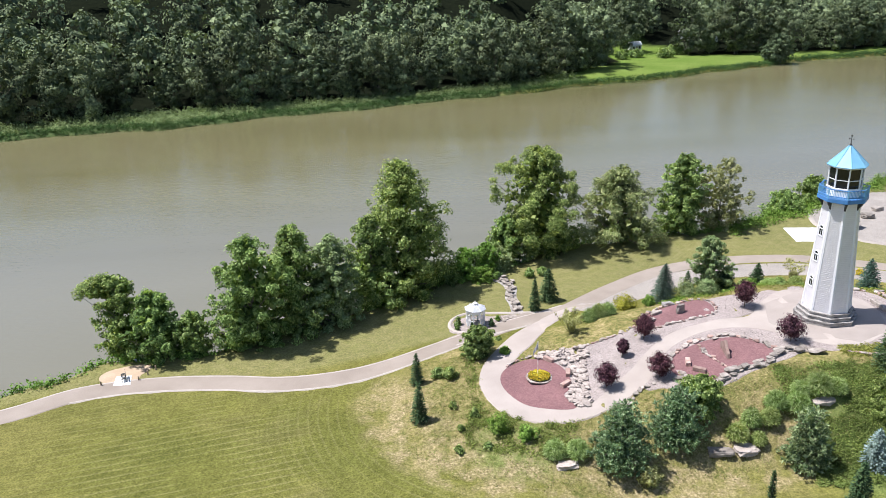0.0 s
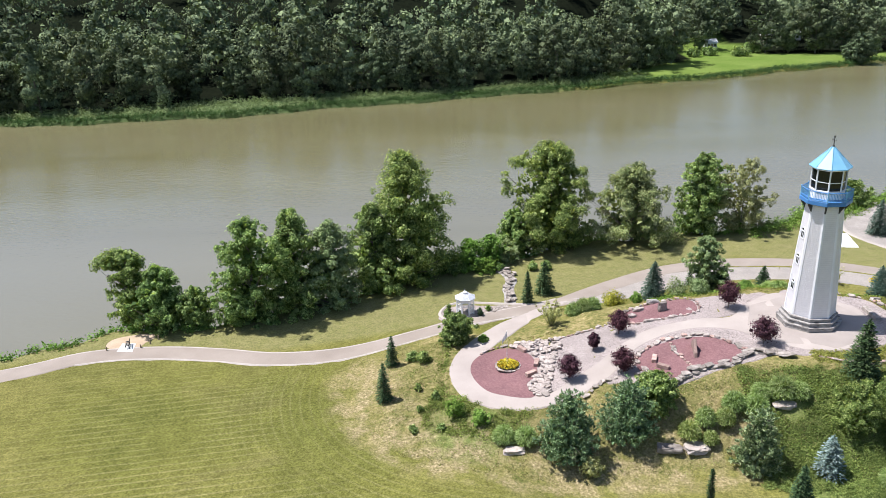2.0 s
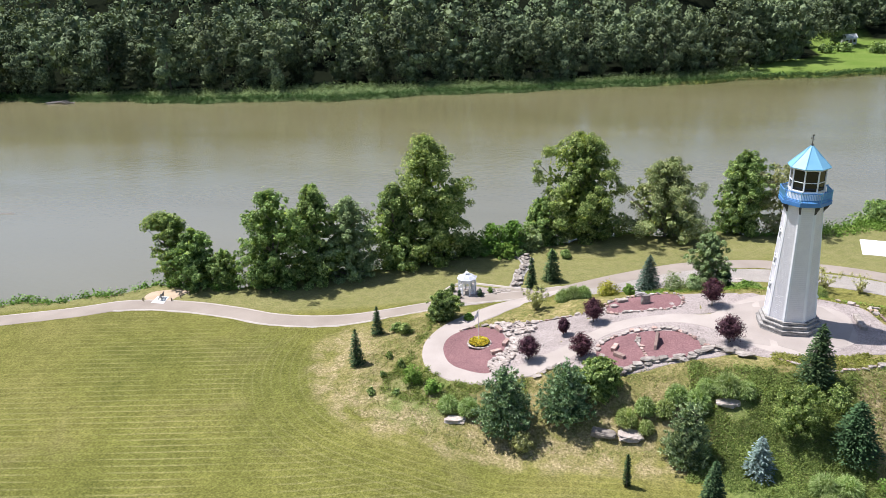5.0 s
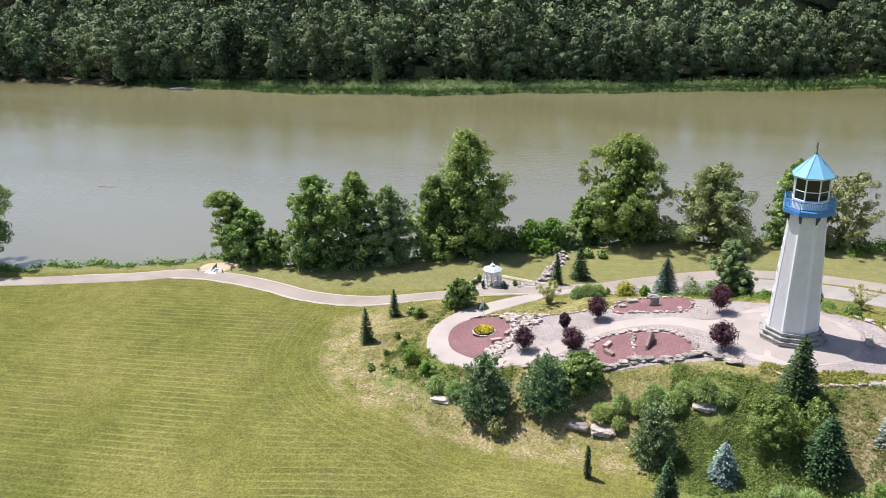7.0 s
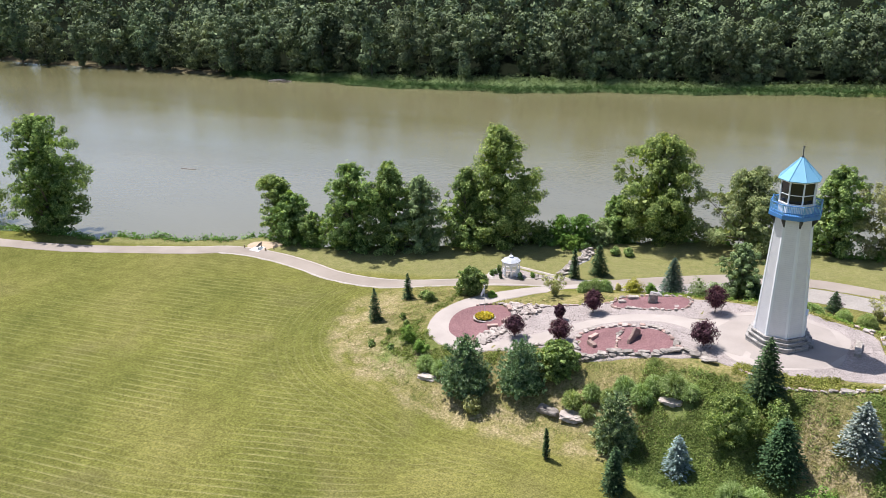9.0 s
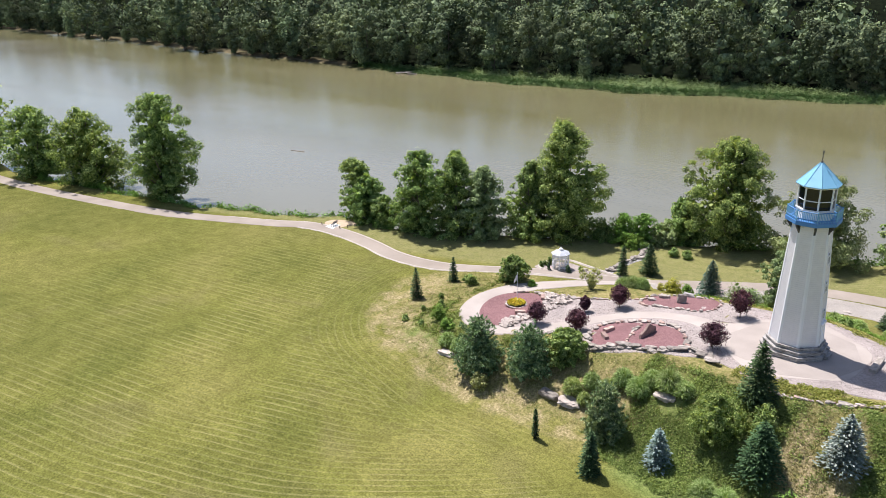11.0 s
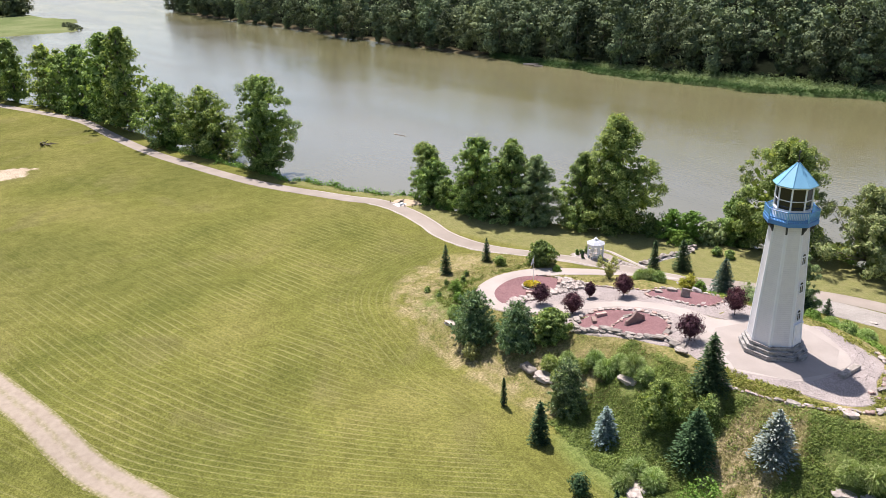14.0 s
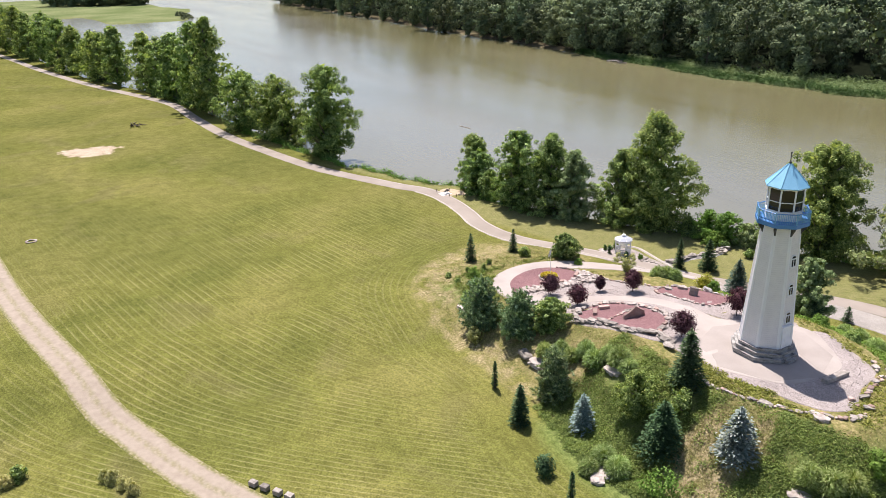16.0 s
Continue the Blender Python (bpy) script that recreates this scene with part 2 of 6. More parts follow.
def water_material():
    m, nt, bs = shader("muddy river water", 0.09, 0, 0.85)
    bs.inputs["IOR"].default_value = 1.6
    p = where(nt)
    mp = nt.nodes.new("ShaderNodeMapping")
    mp.inputs["Scale"].default_value = (0.25, 1.0, 1.0)
    nt.links.new(p, mp.inputs[0])
    big = tex_noise(nt, 0.018, 4, mp.outputs[0], 0.6)
    col = ramp(nt, big, (0.35, (0.135, 0.125, 0.058)), (0.65, (0.168, 0.155, 0.08)))
    pale = ramp(nt, big, (0.35, (0.145, 0.134, 0.083)), (0.65, (0.18, 0.167, 0.112)))
    edge = maths(nt, "ADD", attribute(nt, "silt"), maths(nt, "MULTIPLY", maths(nt, "SUBTRACT", tex_noise(nt, 0.035, 5, mp.outputs[0], 0.5), 0.5), 0.5))
    col = blend(nt, ramp(nt, edge, (0.3, gray(0)), (0.75, gray(1))), col, pale)
    nt.links.new(col, bs.inputs["Base Color"])
    calm = ramp(nt, tex_noise(nt, 0.025, 3, mp.outputs[0], 1.0), (0.35, gray(0.12)), (0.68, gray(0.22)))
    nt.links.new(calm, bs.inputs["Roughness"])
    mw = nt.nodes.new("ShaderNodeMapping")
    mw.inputs["Rotation"].default_value, mw.inputs["Scale"].default_value = (0, 0, 0.5), (0.45, 1.3, 1.0)
    nt.links.new(p, mw.inputs[0])
    gust = ramp(nt, tex_noise(nt, 0.02, 3, p, 0.5), (0.36, gray(0.45)), (0.6, gray(1.1)))
    waves = maths(nt, "ADD", maths(nt, "MULTIPLY", tex_noise(nt, 0.95, 5, mw.outputs[0]), gust), maths(nt, "MULTIPLY", tex_noise(nt, 0.2, 3, p), 0.8))
    bump(nt, bs, waves, 0.32, 0.18)
    return m


RIVER = water_material()


def ground_material():
    """Mown lawn with curved mower lines, rough grass, straw, bare earth and far meadow, told apart by the ground's own masks."""
    m, nt, bs = shader("grassy ground", 0.95, 0, 0.0)
    p = where(nt)
    big, mid, fine = tex_noise(nt, 0.045, 5, p), tex_noise(nt, 0.5, 5, p), tex_noise(nt, 6.0, 4, p)
    lawn = ramp(nt, big, (0.34, (0.100, 0.108, 0.027)), (0.5, (0.134, 0.135, 0.035)), (0.66, (0.172, 0.161, 0.050)))
    lawn = blend(nt, 0.5, lawn, ramp(nt, mid, (0.3, gray(0.36)), (0.7, gray(0.64))), "OVERLAY")
    lawn = blend(nt, 0.3, lawn, ramp(nt, tex_noise(nt, 2.6, 7, p), (0.35, gray(0.24)), (0.65, gray(0.78))), "OVERLAY")
    streak = ramp(nt, tex_noise(nt, 0.12, 4, p), (0.36, gray(0.06)), (0.62, gray(0.5)))
    for key, often in (("ring", 0.95), ("row", 1.0)):
        rows = maths(nt, "ADD", maths(nt, "MULTIPLY", attribute(nt, key), often), maths(nt, "MULTIPLY", mid, 0.14))
        line = ramp(nt, maths(nt, "FRACT", rows), (0.0, gray(0)), (0.1, gray(1)), (0.34, gray(0.0)))
        keep = maths(nt, "MULTIPLY", streak, attribute(nt, key + "_strength"))
        lawn = blend(nt, maths(nt, "MULTIPLY", line, keep), lawn, (0.31, 0.285, 0.13))
    worn = ramp(nt, tex_noise(nt, 0.07, 6, p, 0.8), (0.56, gray(0)), (0.68, gray(0.5)))
    lawn = blend(nt, worn, lawn, ramp(nt, mid, (0.3, (0.12, 0.108, 0.045)), (0.7, (0.19, 0.165, 0.075))))
    lawn = blend(nt, maths(nt, "MULTIPLY", attribute(nt, "dull"), ramp(nt, tex_noise(nt, 0.03, 5, p), (0.35, gray(0.1)), (0.6, gray(0.5)))), lawn, ramp(nt, mid, (0.3, (0.085, 0.092, 0.026)), (0.7, (0.13, 0.125, 0.042))))
    strip = ramp(nt, tex_noise(nt, 0.9, 5, p), (0.3, (0.165, 0.168, 0.066)), (0.7, (0.225, 0.21, 0.10)))
    lawn = blend(nt, maths(nt, "MULTIPLY", attribute(nt, "strip"), 0.7), lawn, strip)
    rough = ramp(nt, maths(nt, "ADD", maths(nt, "MULTIPLY", tex_noise(nt, 2.6, 8, p), 0.55), maths(nt, "MULTIPLY", tex_noise(nt, 0.4, 4, p), 0.45)), (0.36, (0.10, 0.112, 0.034)), (0.5, (0.19, 0.172, 0.066)), (0.66, (0.34, 0.275, 0.14)))
    cover = ramp(nt, tex_noise(nt, 1.6, 5, p), (0.35, (0.10, 0.135, 0.036)), (0.65, (0.17, 0.205, 0.066)))
    col = blend(nt, attribute(nt, "wild"), lawn, rough)
    col = blend(nt, attribute(nt, "cover"), col, cover)
    straw = ramp(nt, tex_noise(nt, 3.5, 7, p), (0.32, (0.15, 0.138, 0.06)), (0.52, (0.28, 0.225, 0.125)), (0.7, (0.44, 0.36, 0.22)))
    col = blend(nt, maths(nt, "MULTIPLY", attribute(nt, "straw"), ramp(nt, tex_noise(nt, 0.55, 5, p), (0.40, gray(0)), (0.62, gray(0.85)))), col, straw)
    earth = ramp(nt, mid, (0.3, (0.33, 0.265, 0.19)), (0.7, (0.45, 0.37, 0.28)))
    col = blend(nt, ramp(nt, maths(nt, "ADD", attribute(nt, "bare"), maths(nt, "MULTIPLY", mid, 0.8)), (0.75, gray(0)), (0.95, gray(1))), col, earth)
    meadow = ramp(nt, tex_noise(nt, 0.08, 5, p), (0.3, (0.105, 0.165, 0.032)), (0.7, (0.15, 0.205, 0.05)))
    col = blend(nt, attribute(nt, "meadow"), col, meadow)
    col = blend(nt, attribute(nt, "point"), col, ramp(nt, tex_noise(nt, 0.03, 6, p), (0.35, (0.11, 0.14, 0.055)), (0.65, (0.18, 0.20, 0.095))))
    col = blend(nt, attribute(nt, "reedy"), col, ramp(nt, mid, (0.3, (0.06, 0.09, 0.035)), (0.7, (0.11, 0.145, 0.06))))
    # woodland floor painted near black, in place of deep shade under the trees
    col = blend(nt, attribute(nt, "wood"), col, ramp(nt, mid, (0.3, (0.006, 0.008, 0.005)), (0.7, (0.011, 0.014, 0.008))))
    col = blend(nt, attribute(nt, "bank"), col, ramp(nt, mid, (0.3, (0.12, 0.10, 0.06)), (0.7, (0.22, 0.18, 0.11))))
    col = blend(nt, 0.6, col, ramp(nt, fine, (0.3, gray(0.22)), (0.7, gray(0.8))), "OVERLAY")
    nt.links.new(col, bs.inputs["Base Color"])
    bump(nt, bs, maths(nt, "ADD", fine, maths(nt, "MULTIPLY", mid, 2.0)), 0.5, 0.12)
    return m


GROUND = ground_material()

# ---- the lie of the land ----
WATER = -7.5
SPINE = ((13, 76.3, -4.1, 5.5), (21, 76.3, -3.0, 6.0), (29, 78.4, -1.7, 6.8), (38, 79.5, -0.5, 7.2), (48, 80.0, 0.0, 8.6), (57, 79.5, 0.0, 6.5))
NEAR_X = (-1500, -320, -250, -200, -150, -110, -80, -62, -51, -44, -36, -23, -9, 7, 32, 46, 52, 61, 76, 88, 130, 400, 1500)
NEAR_Y = (-150, 14, 30, 47, 60, 65, 72.5, 77.5, 82.5, 86.5, 91, 94, 102, 114, 128, 130, 130.5, 133, 141, 150, 172, 260, 400)
FAR_X = (-1500, -740, -692, -598, -498, -430, -340, -287, -230, -150, -112, -74, -40, 18, 64, 114, 176, 228, 400, 1500)
FAR_Y = (560, 250, 229, 227, 233, 235, 235, 239, 241, 242, 244, 252, 265, 284.5, 302, 320, 351, 365, 400, 480)


def ease(a):
    a = np.clip(a, 0, 1)
    return a * a * (3 - 2 * a)


def near_shore(x):
    return np.interp(x, NEAR_X, NEAR_Y) + 0.8 * np.sin(x * 0.31) + 0.6 * np.sin(x * 0.83 + 1)


def far_shore(x):
    return np.interp(x, FAR_X, FAR_Y) + 1.4 * np.sin(x * 0.11) + 0.9 * np.sin(x * 0.29 + 2)


def spine(x, y):
    """Distance outside the raised garden, and the garden's height at its nearest point."""
    best, top = np.full(np.shape(x), 1e9), np.zeros(np.shape(x))
    for (x0, y0, z0, r0), (x1, y1, z1, r1) in zip(SPINE, SPINE[1:]):
        u = np.clip(((x - x0) * (x1 - x0) + (y - y0) * (y1 - y0)) / ((x1 - x0) ** 2 + (y1 - y0) ** 2), 0, 1)
        d = np.hypot(x - x0 - u * (x1 - x0), y - y0 - u * (y1 - y0)) - (r0 + u * (r1 - r0))
        top = np.where(d < best, z0 + u * (z1 - z0), top)
        best = np.minimum(best, d)
    return best, top


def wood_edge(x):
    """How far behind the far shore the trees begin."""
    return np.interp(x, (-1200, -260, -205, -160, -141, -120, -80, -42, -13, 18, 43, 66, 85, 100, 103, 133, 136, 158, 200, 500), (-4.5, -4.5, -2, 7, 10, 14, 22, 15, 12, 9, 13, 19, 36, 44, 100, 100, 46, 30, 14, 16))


def spit(x, y):
    """The low green point of land far up the river."""
    wob = 0.08 * np.sin(x * 0.05) + 0.06 * np.sin(y * 0.13 + x * 0.02)
    a = np.hypot((x + 655) / 140, (y - 83) / 50)
    b = np.hypot((x + 800) / 220, (y - 20) / 75)
    return 1 - ease((np.minimum(a, b) + wob - 0.85) / 0.2)


def height(x, y):
    x, y = np.asarray(x, float), np.asarray(y, float)
    base = -5.4 - 1.4 * ease((68 - y) / 10) * ease((x - 8) / 14) - 0.4 * ease((y - 95) / 20) * ease((x + 20) / 20)
    d, top = spine(x, y)
    z = base + (top - base) * (1 - ease(d / np.where(y > 80, 15.0, 11.0)))
    z = z + (-10.0 - z) * ease((y - near_shore(x) + 3.2) / 5.5)
    z = z + (-6.6 - z) * spit(x, y) * (z < -6.6)
    fs = far_shore(x)
    far = -6.7 + 0.7 * ease((y - fs - 4) / 10) + ease((y - fs - 24 - 50 * ease((x - 40) / 60)) / 140) * 34
    return np.where(y > fs - 6, np.maximum(z, -10 + (far + 10) * ease((y - fs + 5) / 6.0)), z)


def up(x, y):
    return float(height(x, y))


def steps(*spans):
    """Axis values from (start, end, step) spans."""
    out = [np.arange(a, b, s) for a, b, s in spans]
    return np.concatenate(out + [[spans[-1][1]]])


def part(name, data, material, parent=None, label="", smooth=False):
    """Links a bmesh or mesh as one object, under a thing if one is given."""
    if isinstance(data, bmesh.types.BMesh):
        bmesh.ops.recalc_face_normals(data, faces=data.faces)
        me = bpy.data.meshes.new(name)
        data.to_mesh(me)
        data.free()
    else:
        me = data
    if material and not me.materials:
        me.materials.append(material)
    if smooth:
        me.polygons.foreach_set("use_smooth", [True] * len(me.polygons))
    ob = new(name, me)
    if parent:
        ob.parent = parent
    if label:
        ob["label"] = label
    return ob


def thing(name, label, category, at=(0, 0, 0), turn=0.0, group="", kind=""):
    ob = new(name)
    ob.empty_display_size = 0.3
    ob.matrix_basis = pose(*at, 0, 0, turn)
    return tagged(ob, label, category, group, kind)


xs = steps((-2400, -900, 150), (-900, -420, 30), (-420, -80, 5), (-80, 5, 1.5), (5, 70, 0.7), (70, 110, 2), (110, 300, 8), (300, 2400, 150))
ys = steps((-1200, -60, 120), (-60, 0, 10), (0, 50, 2), (50, 110, 0.7), (110, 160, 2), (160, 220, 12), (220, 300, 3), (300, 480, 8), (480, 3000, 180))
gx, gy = np.meshgrid(xs, ys, indexing="ij")
gz = height(gx, gy)
rng = np.random.default_rng(4)
inner = (gx > -80) & (gx < 110) & (gy > 0) & (gy < 160)
gz = gz + np.where(inner, 0.02 * rng.standard_normal(gz.shape), 0)
me = bpy.data.meshes.new("ground")
nx, ny = len(xs), len(ys)
k = np.arange(nx * ny).reshape(nx, ny)
quad = np.stack([k[:-1, :-1], k[1:, :-1], k[1:, 1:], k[:-1, 1:]], -1).reshape(-1, 4)
me.from_pydata(np.stack([gx, gy, gz], -1).reshape(-1, 3).tolist(), [], quad.tolist())
dist, crest = spine(gx, gy)
fs, ns = far_shore(gx), near_shore(gx)
south = ease((82 - gy) / 6)
patch = (1 - ease((np.hypot((gx - 57) / 3.4, (gy - 67.5) / 5.5) - 0.75) / 0.5)) * (gy < 73)
masks = {
    "ring": dist,
    "ring_strength": 0.5 * ease((dist - 6) / 4) * (1 - ease((dist - 18) / 9)),
    "row": 0.9 * (gy - 0.25 * gx - np.where(gx > 0, 0.0117 * np.clip(gx, 0, 40) ** 2 + 0.93 * np.maximum(gx - 40, 0), 0)),
    "row_strength": ease((dist - 14) / 10) * (gy < ns - 4) * (0.25 + 0.75 * ease((gx + 60) / 40)),
    "wild": (1 - ease((dist - np.where(gy > 80, 4.0, 8.5) - 2.5 * np.sin(gx * 0.9) * np.sin(gy * 0.7 + gx * 0.3)) / 4.0)) * (gy < 100),
    "cover": ease((gx - 39) / 4) * (1 - ease((gx - 78) / 8)) * np.maximum(ease((dist - 1.0) / 2.0), (gx > 53) * ease((70.9 + 0.4 * (gx - 52) - gy) / 0.8)) * (1 - ease((dist - 13) / 3)) * south * (1 - patch)
    + 0.8 * (1 - ease((np.hypot(gx - 11, gy - 66) - 3.0) / 3)) * ease(dist / 1.0),
    "straw": ease((dist - 3.0) / 3) * (1 - ease((dist - 11.5) / 2)) * ease((84 - gy) / 8)
    * (1 - 0.85 * ease((gx - 38) / 4) * (1 - ease((gx - 53) / 2) * (1 - ease((gx - 59) / 2)))) + 1.2 * patch,
    "bare": 1 - ease((np.hypot((gx + 108.5) / 5.5, (gy - 23) / 9) - 0.35) / 0.9),
    "meadow": np.maximum(ease((gy - fs - 3) / 3) * ease((gx - 25) / 30), spit(gx, gy)),
    "point": spit(gx, gy),
    "dull": ease((12 - gx) / 50) * (gy < ns - 6),
    "reedy": ease((gy - fs + 4) / 3) * ease((gx + 215) / 15) * (1 - ease((gx - 25) / 30)),
    "strip": ease((gy - np.interp(gx, (-60, -35, -14, 6, 23, 39, 52, 75), (72, 83, 82.5, 89.5, 99, 111, 115, 108))) / 2.0) * (gy < ns),
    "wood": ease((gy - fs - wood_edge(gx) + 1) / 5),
    "bank": ease((gy - ns + 2.2) / 2.0) * (gy < fs - 3) * (1 - spit(gx, gy)) + 0.7 * (1 - ease((gx + 230) / 15)) * ease((gy - fs + 6) / 2) * (1 - ease((gy - fs - 5) / 3)),
}
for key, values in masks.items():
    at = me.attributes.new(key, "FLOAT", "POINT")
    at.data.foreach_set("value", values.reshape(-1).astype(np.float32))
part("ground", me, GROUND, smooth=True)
tagged(bpy.data.objects["ground"], "mown green lawn, grassy mound and river valley floor", "ground", kind="structure")

# olive shallows under the far bank, paler silt in the stream
bm = bmesh.new()
bmesh.ops.create_grid(bm, x_segments=192, y_segments=112, size=1)
bmesh.ops.transform(bm, matrix=Matrix.Translation((0, 100, WATER)) @ Matrix.Diagonal((2400, 560, 1, 1)), verts=bm.verts)
river = part("water", bm, RIVER)
co = np.empty(len(river.data.vertices) * 3, np.float32)
river.data.vertices.foreach_get("co", co)
wx, wy = co[0::3], co[1::3]
shoal = np.interp(wx, (-547, -402, -267, -175, -120, 0), (33, 46, 70, 85, 103, 112))
silt = np.clip((far_shore(wx) - wy - shoal) / 60 + 0.5, 0, 1)
river.data.attributes.new("silt", "FLOAT", "POINT").data.foreach_set("value", silt.astype(np.float32))
tagged(river, "broad muddy brown river with faint ripples", "river", kind="structure")

# ---- paved and gravelled surfaces ----
from mathutils.geometry import delaunay_2d_cdt


def curve_through(pts, closed=True, per=6):
    """Points along a smooth curve through the given ones."""
    p = [Vector(q) for q in pts]
    n, out = len(p), []
    for i in range(n if closed else n - 1):
        a, b, c, d = ((p[(i + j - 1) % n] if closed else p[min(max(i + j - 1, 0), n - 1)]) for j in range(4))
        for s in range(per):
            t = s / per
            out.append(0.5 * (2 * b + (c - a) * t + (2 * a - 5 * b + 4 * c - d) * t * t + (3 * b - a - 3 * c + d) * t ** 3))
    if not closed:
        out.append(p[-1])
    return out


def inside(x, y, ring):
    hit = False
    for (x0, y0), (x1, y1) in zip(ring, ring[1:] + ring[:1]):
        if (y0 > y) != (y1 > y) and x < (x1 - x0) * (y - y0) / (y1 - y0) + x0:
            hit = not hit
    return hit


RINGS = []


def paved(x, y):
    return any(a < x < c and b < y < d and inside(x, y, r) for r, (a, b, c, d) in RINGS)


def surface(name, outline, lift, material, label, category, step=0.7, per=5, deep=0.3):
    """A paved area laid over the ground, with a thickness."""
    ring = [(v.x, v.y) for v in curve_through([(*q, 0) for q in outline], True, per)] if per else list(outline)
    if len(ring) < 400 and "path" not in name:
        RINGS.append((ring, (*np.min(ring, 0), *np.max(ring, 0))))
    lo, hi = np.min(ring, 0), np.max(ring, 0)
    pts = [Vector(q) for q in ring]
    for x in np.arange(lo[0] + step / 2, hi[0], step):
        for y in np.arange(lo[1] + step / 2, hi[1], step):
            if inside(x, y, ring):
                pts.append(Vector((x, y)))
    n = len(ring)
    vs, _, fs_, _, _, _ = delaunay_2d_cdt(pts, [(i, (i + 1) % n) for i in range(n)], [], 1, 0.001)
    zs = height([v.x for v in vs], [v.y for v in vs]) + lift
    bm = bmesh.new()
    bv = [bm.verts.new((v.x, v.y, z)) for v, z in zip(vs, zs)]
    for f in fs_:
        bm.faces.new([bv[i] for i in f])
    edge = [e for e in bm.edges if e.is_boundary]
    away = {}
    for e in edge:
        a, b = e.verts[0].co, e.verts[1].co
        w = Vector((b.y - a.y, a.x - b.x, 0)).normalized()
        if (e.link_faces[0].calc_center_median() - (a + b) / 2).dot(w) > 0:
            w = -w
        for v in e.verts:
            away[v.co[:]] = away.get(v.co[:], Vector()) + w
    low = bmesh.ops.extrude_edge_only(bm, edges=edge)["geom"]
    for v in low:
        if isinstance(v, bmesh.types.BMVert):
            w = away[v.co[:]]
            v.co += (w.normalized() * 0.4 if w.length > 0.1 else Vector())
            v.co.z = up(v.co.x, v.co.y) - 0.2
    return tagged(part(name, bm, material), label, category, kind="structure")


def ribbon(name, line, width, lift, material, label, category, step=1.2, per=5):
    mid = curve_through([(*q, 0) for q in line], False, per)
    left, right = [], []
    for i, v in enumerate(mid):
        d = (mid[min(i + 1, len(mid) - 1)] - mid[max(i - 1, 0)]).normalized()
        side = Vector((-d.y, d.x, 0)) * width / 2
        left.append((v + side).to_2d()[:])
        right.append((v - side).to_2d()[:])
    ob = surface(name, left + right[::-1], lift, material, label, category, step, 0)
    line = np.array([v.to_2d()[:] for v in mid])
    co = np.array([v.co[:2] for v in ob.data.vertices])
    near = np.full(len(co), 1e9)
    for a, b in zip(line, line[1:]):
        u = np.clip(((co - a) @ (b - a)) / ((b - a) @ (b - a)), 0, 1)
        near = np.minimum(near, np.linalg.norm(co - a - u[:, None] * (b - a), axis=1))
    at = ob.data.attributes.new("across", "FLOAT", "POINT")
    at.data.foreach_set("value", (near / (width / 2)).astype(np.float32))
    return ob


RIVER_WALK = ((-640, -110), (-480, -48), (-400, -20), (-330, -0.5), (-276, 13), (-223, 29), (-186, 43), (-163, 50.5), (-137, 53), (-109, 56.4), (-84, 62.1), (-65, 67.5), (-52, 73.3),
       (-43, 77.8), (-38, 81), (-33, 82.3), (-27, 82.7), (-20.5, 82.2), (-14, 81.3), (-7.5, 82), (-1, 84.3), (6, 88.2), (12.3, 92.4), (18.7, 95.6), (23, 98), (30.2, 104.2),
       (38.7, 110.3), (46.8, 113.2), (52.6, 113.9), (61.5, 113.3), (69, 110.5), (76, 106), (90, 96), (115, 80))
ribbon("riverside_path", RIVER_WALK, 3.1, 0.05, FOOTPATH,
       "long curving pale concrete footpath beside the river", "footpath")
for way, stretch in ((1, RIVER_WALK[12:26]), (-1, RIVER_WALK[14:24])):
    ahead = [Vector(b) - Vector(a) for a, b in zip(stretch, stretch[1:])]
    ribbon("path_edging", [(a[0] - way * d.normalized().y * 1.58, a[1] + way * d.normalized().x * 1.58) for a, d in zip(stretch, ahead)], 0.16, 0.085, SLAB_WORN,
           "narrow pale concrete edging along the footpath", "edging", 0.6)
surface("plaza", ((3, 87.6), (6, 90.5), (8.5, 92.2), (11.5, 94.4), (15.5, 96.8), (19, 97.4), (20, 95), (15, 92), (10, 89)), 0.062, FOOTPATH,
        "pale concrete apron before the gazebo", "paving", per=3)
surface("garden_walk", ((20.5, 96.5), (16.2, 92.2), (13.6, 89), (10.7, 83.8), (9, 80), (8.5, 75.5), (10.1, 71), (12.8, 69), (17, 67.9), (21.5, 69), (24, 71), (25.7, 72.3),
        (28.7, 76.7), (31.3, 78.9), (34.5, 80.3), (37.6, 80.3), (40.5, 79.3), (43.2, 76.9), (46.2, 74.3), (49, 73.6), (52.4, 75.4), (55.3, 77.8), (55.7, 81.2), (55.5, 84.8),
        (52.3, 87.2), (49.1, 88.7), (46.8, 88.3), (43.3, 85.6), (40.9, 82.7), (36.5, 82.5), (31.3, 81.3), (27.5, 78.2), (25, 75.4), (22.6, 73.2), (19.8, 70.4),
        (17.7, 69.9), (15.5, 70.2), (12.6, 72.1), (11, 75.2), (10.9, 78.1), (12.2, 80.4), (14, 83.3), (15.5, 85.2), (17.7, 89.2), (23.5, 98)), 0.078, CONCRETE_PINK,
        "pale pinkish concrete walk looping round the garden", "walkway", 0.8, 4)
surface("tower_apron", [(49 + 6.75 * math.cos(math.radians(22.5 + 45 * k - 63.5)), 81 + 6.75 * math.sin(math.radians(22.5 + 45 * k - 63.5))) for k in range(8)], 0.09, CONCRETE_APRON,
        "eight-sided grey concrete apron round the tower", "paving", 0.8, 0)
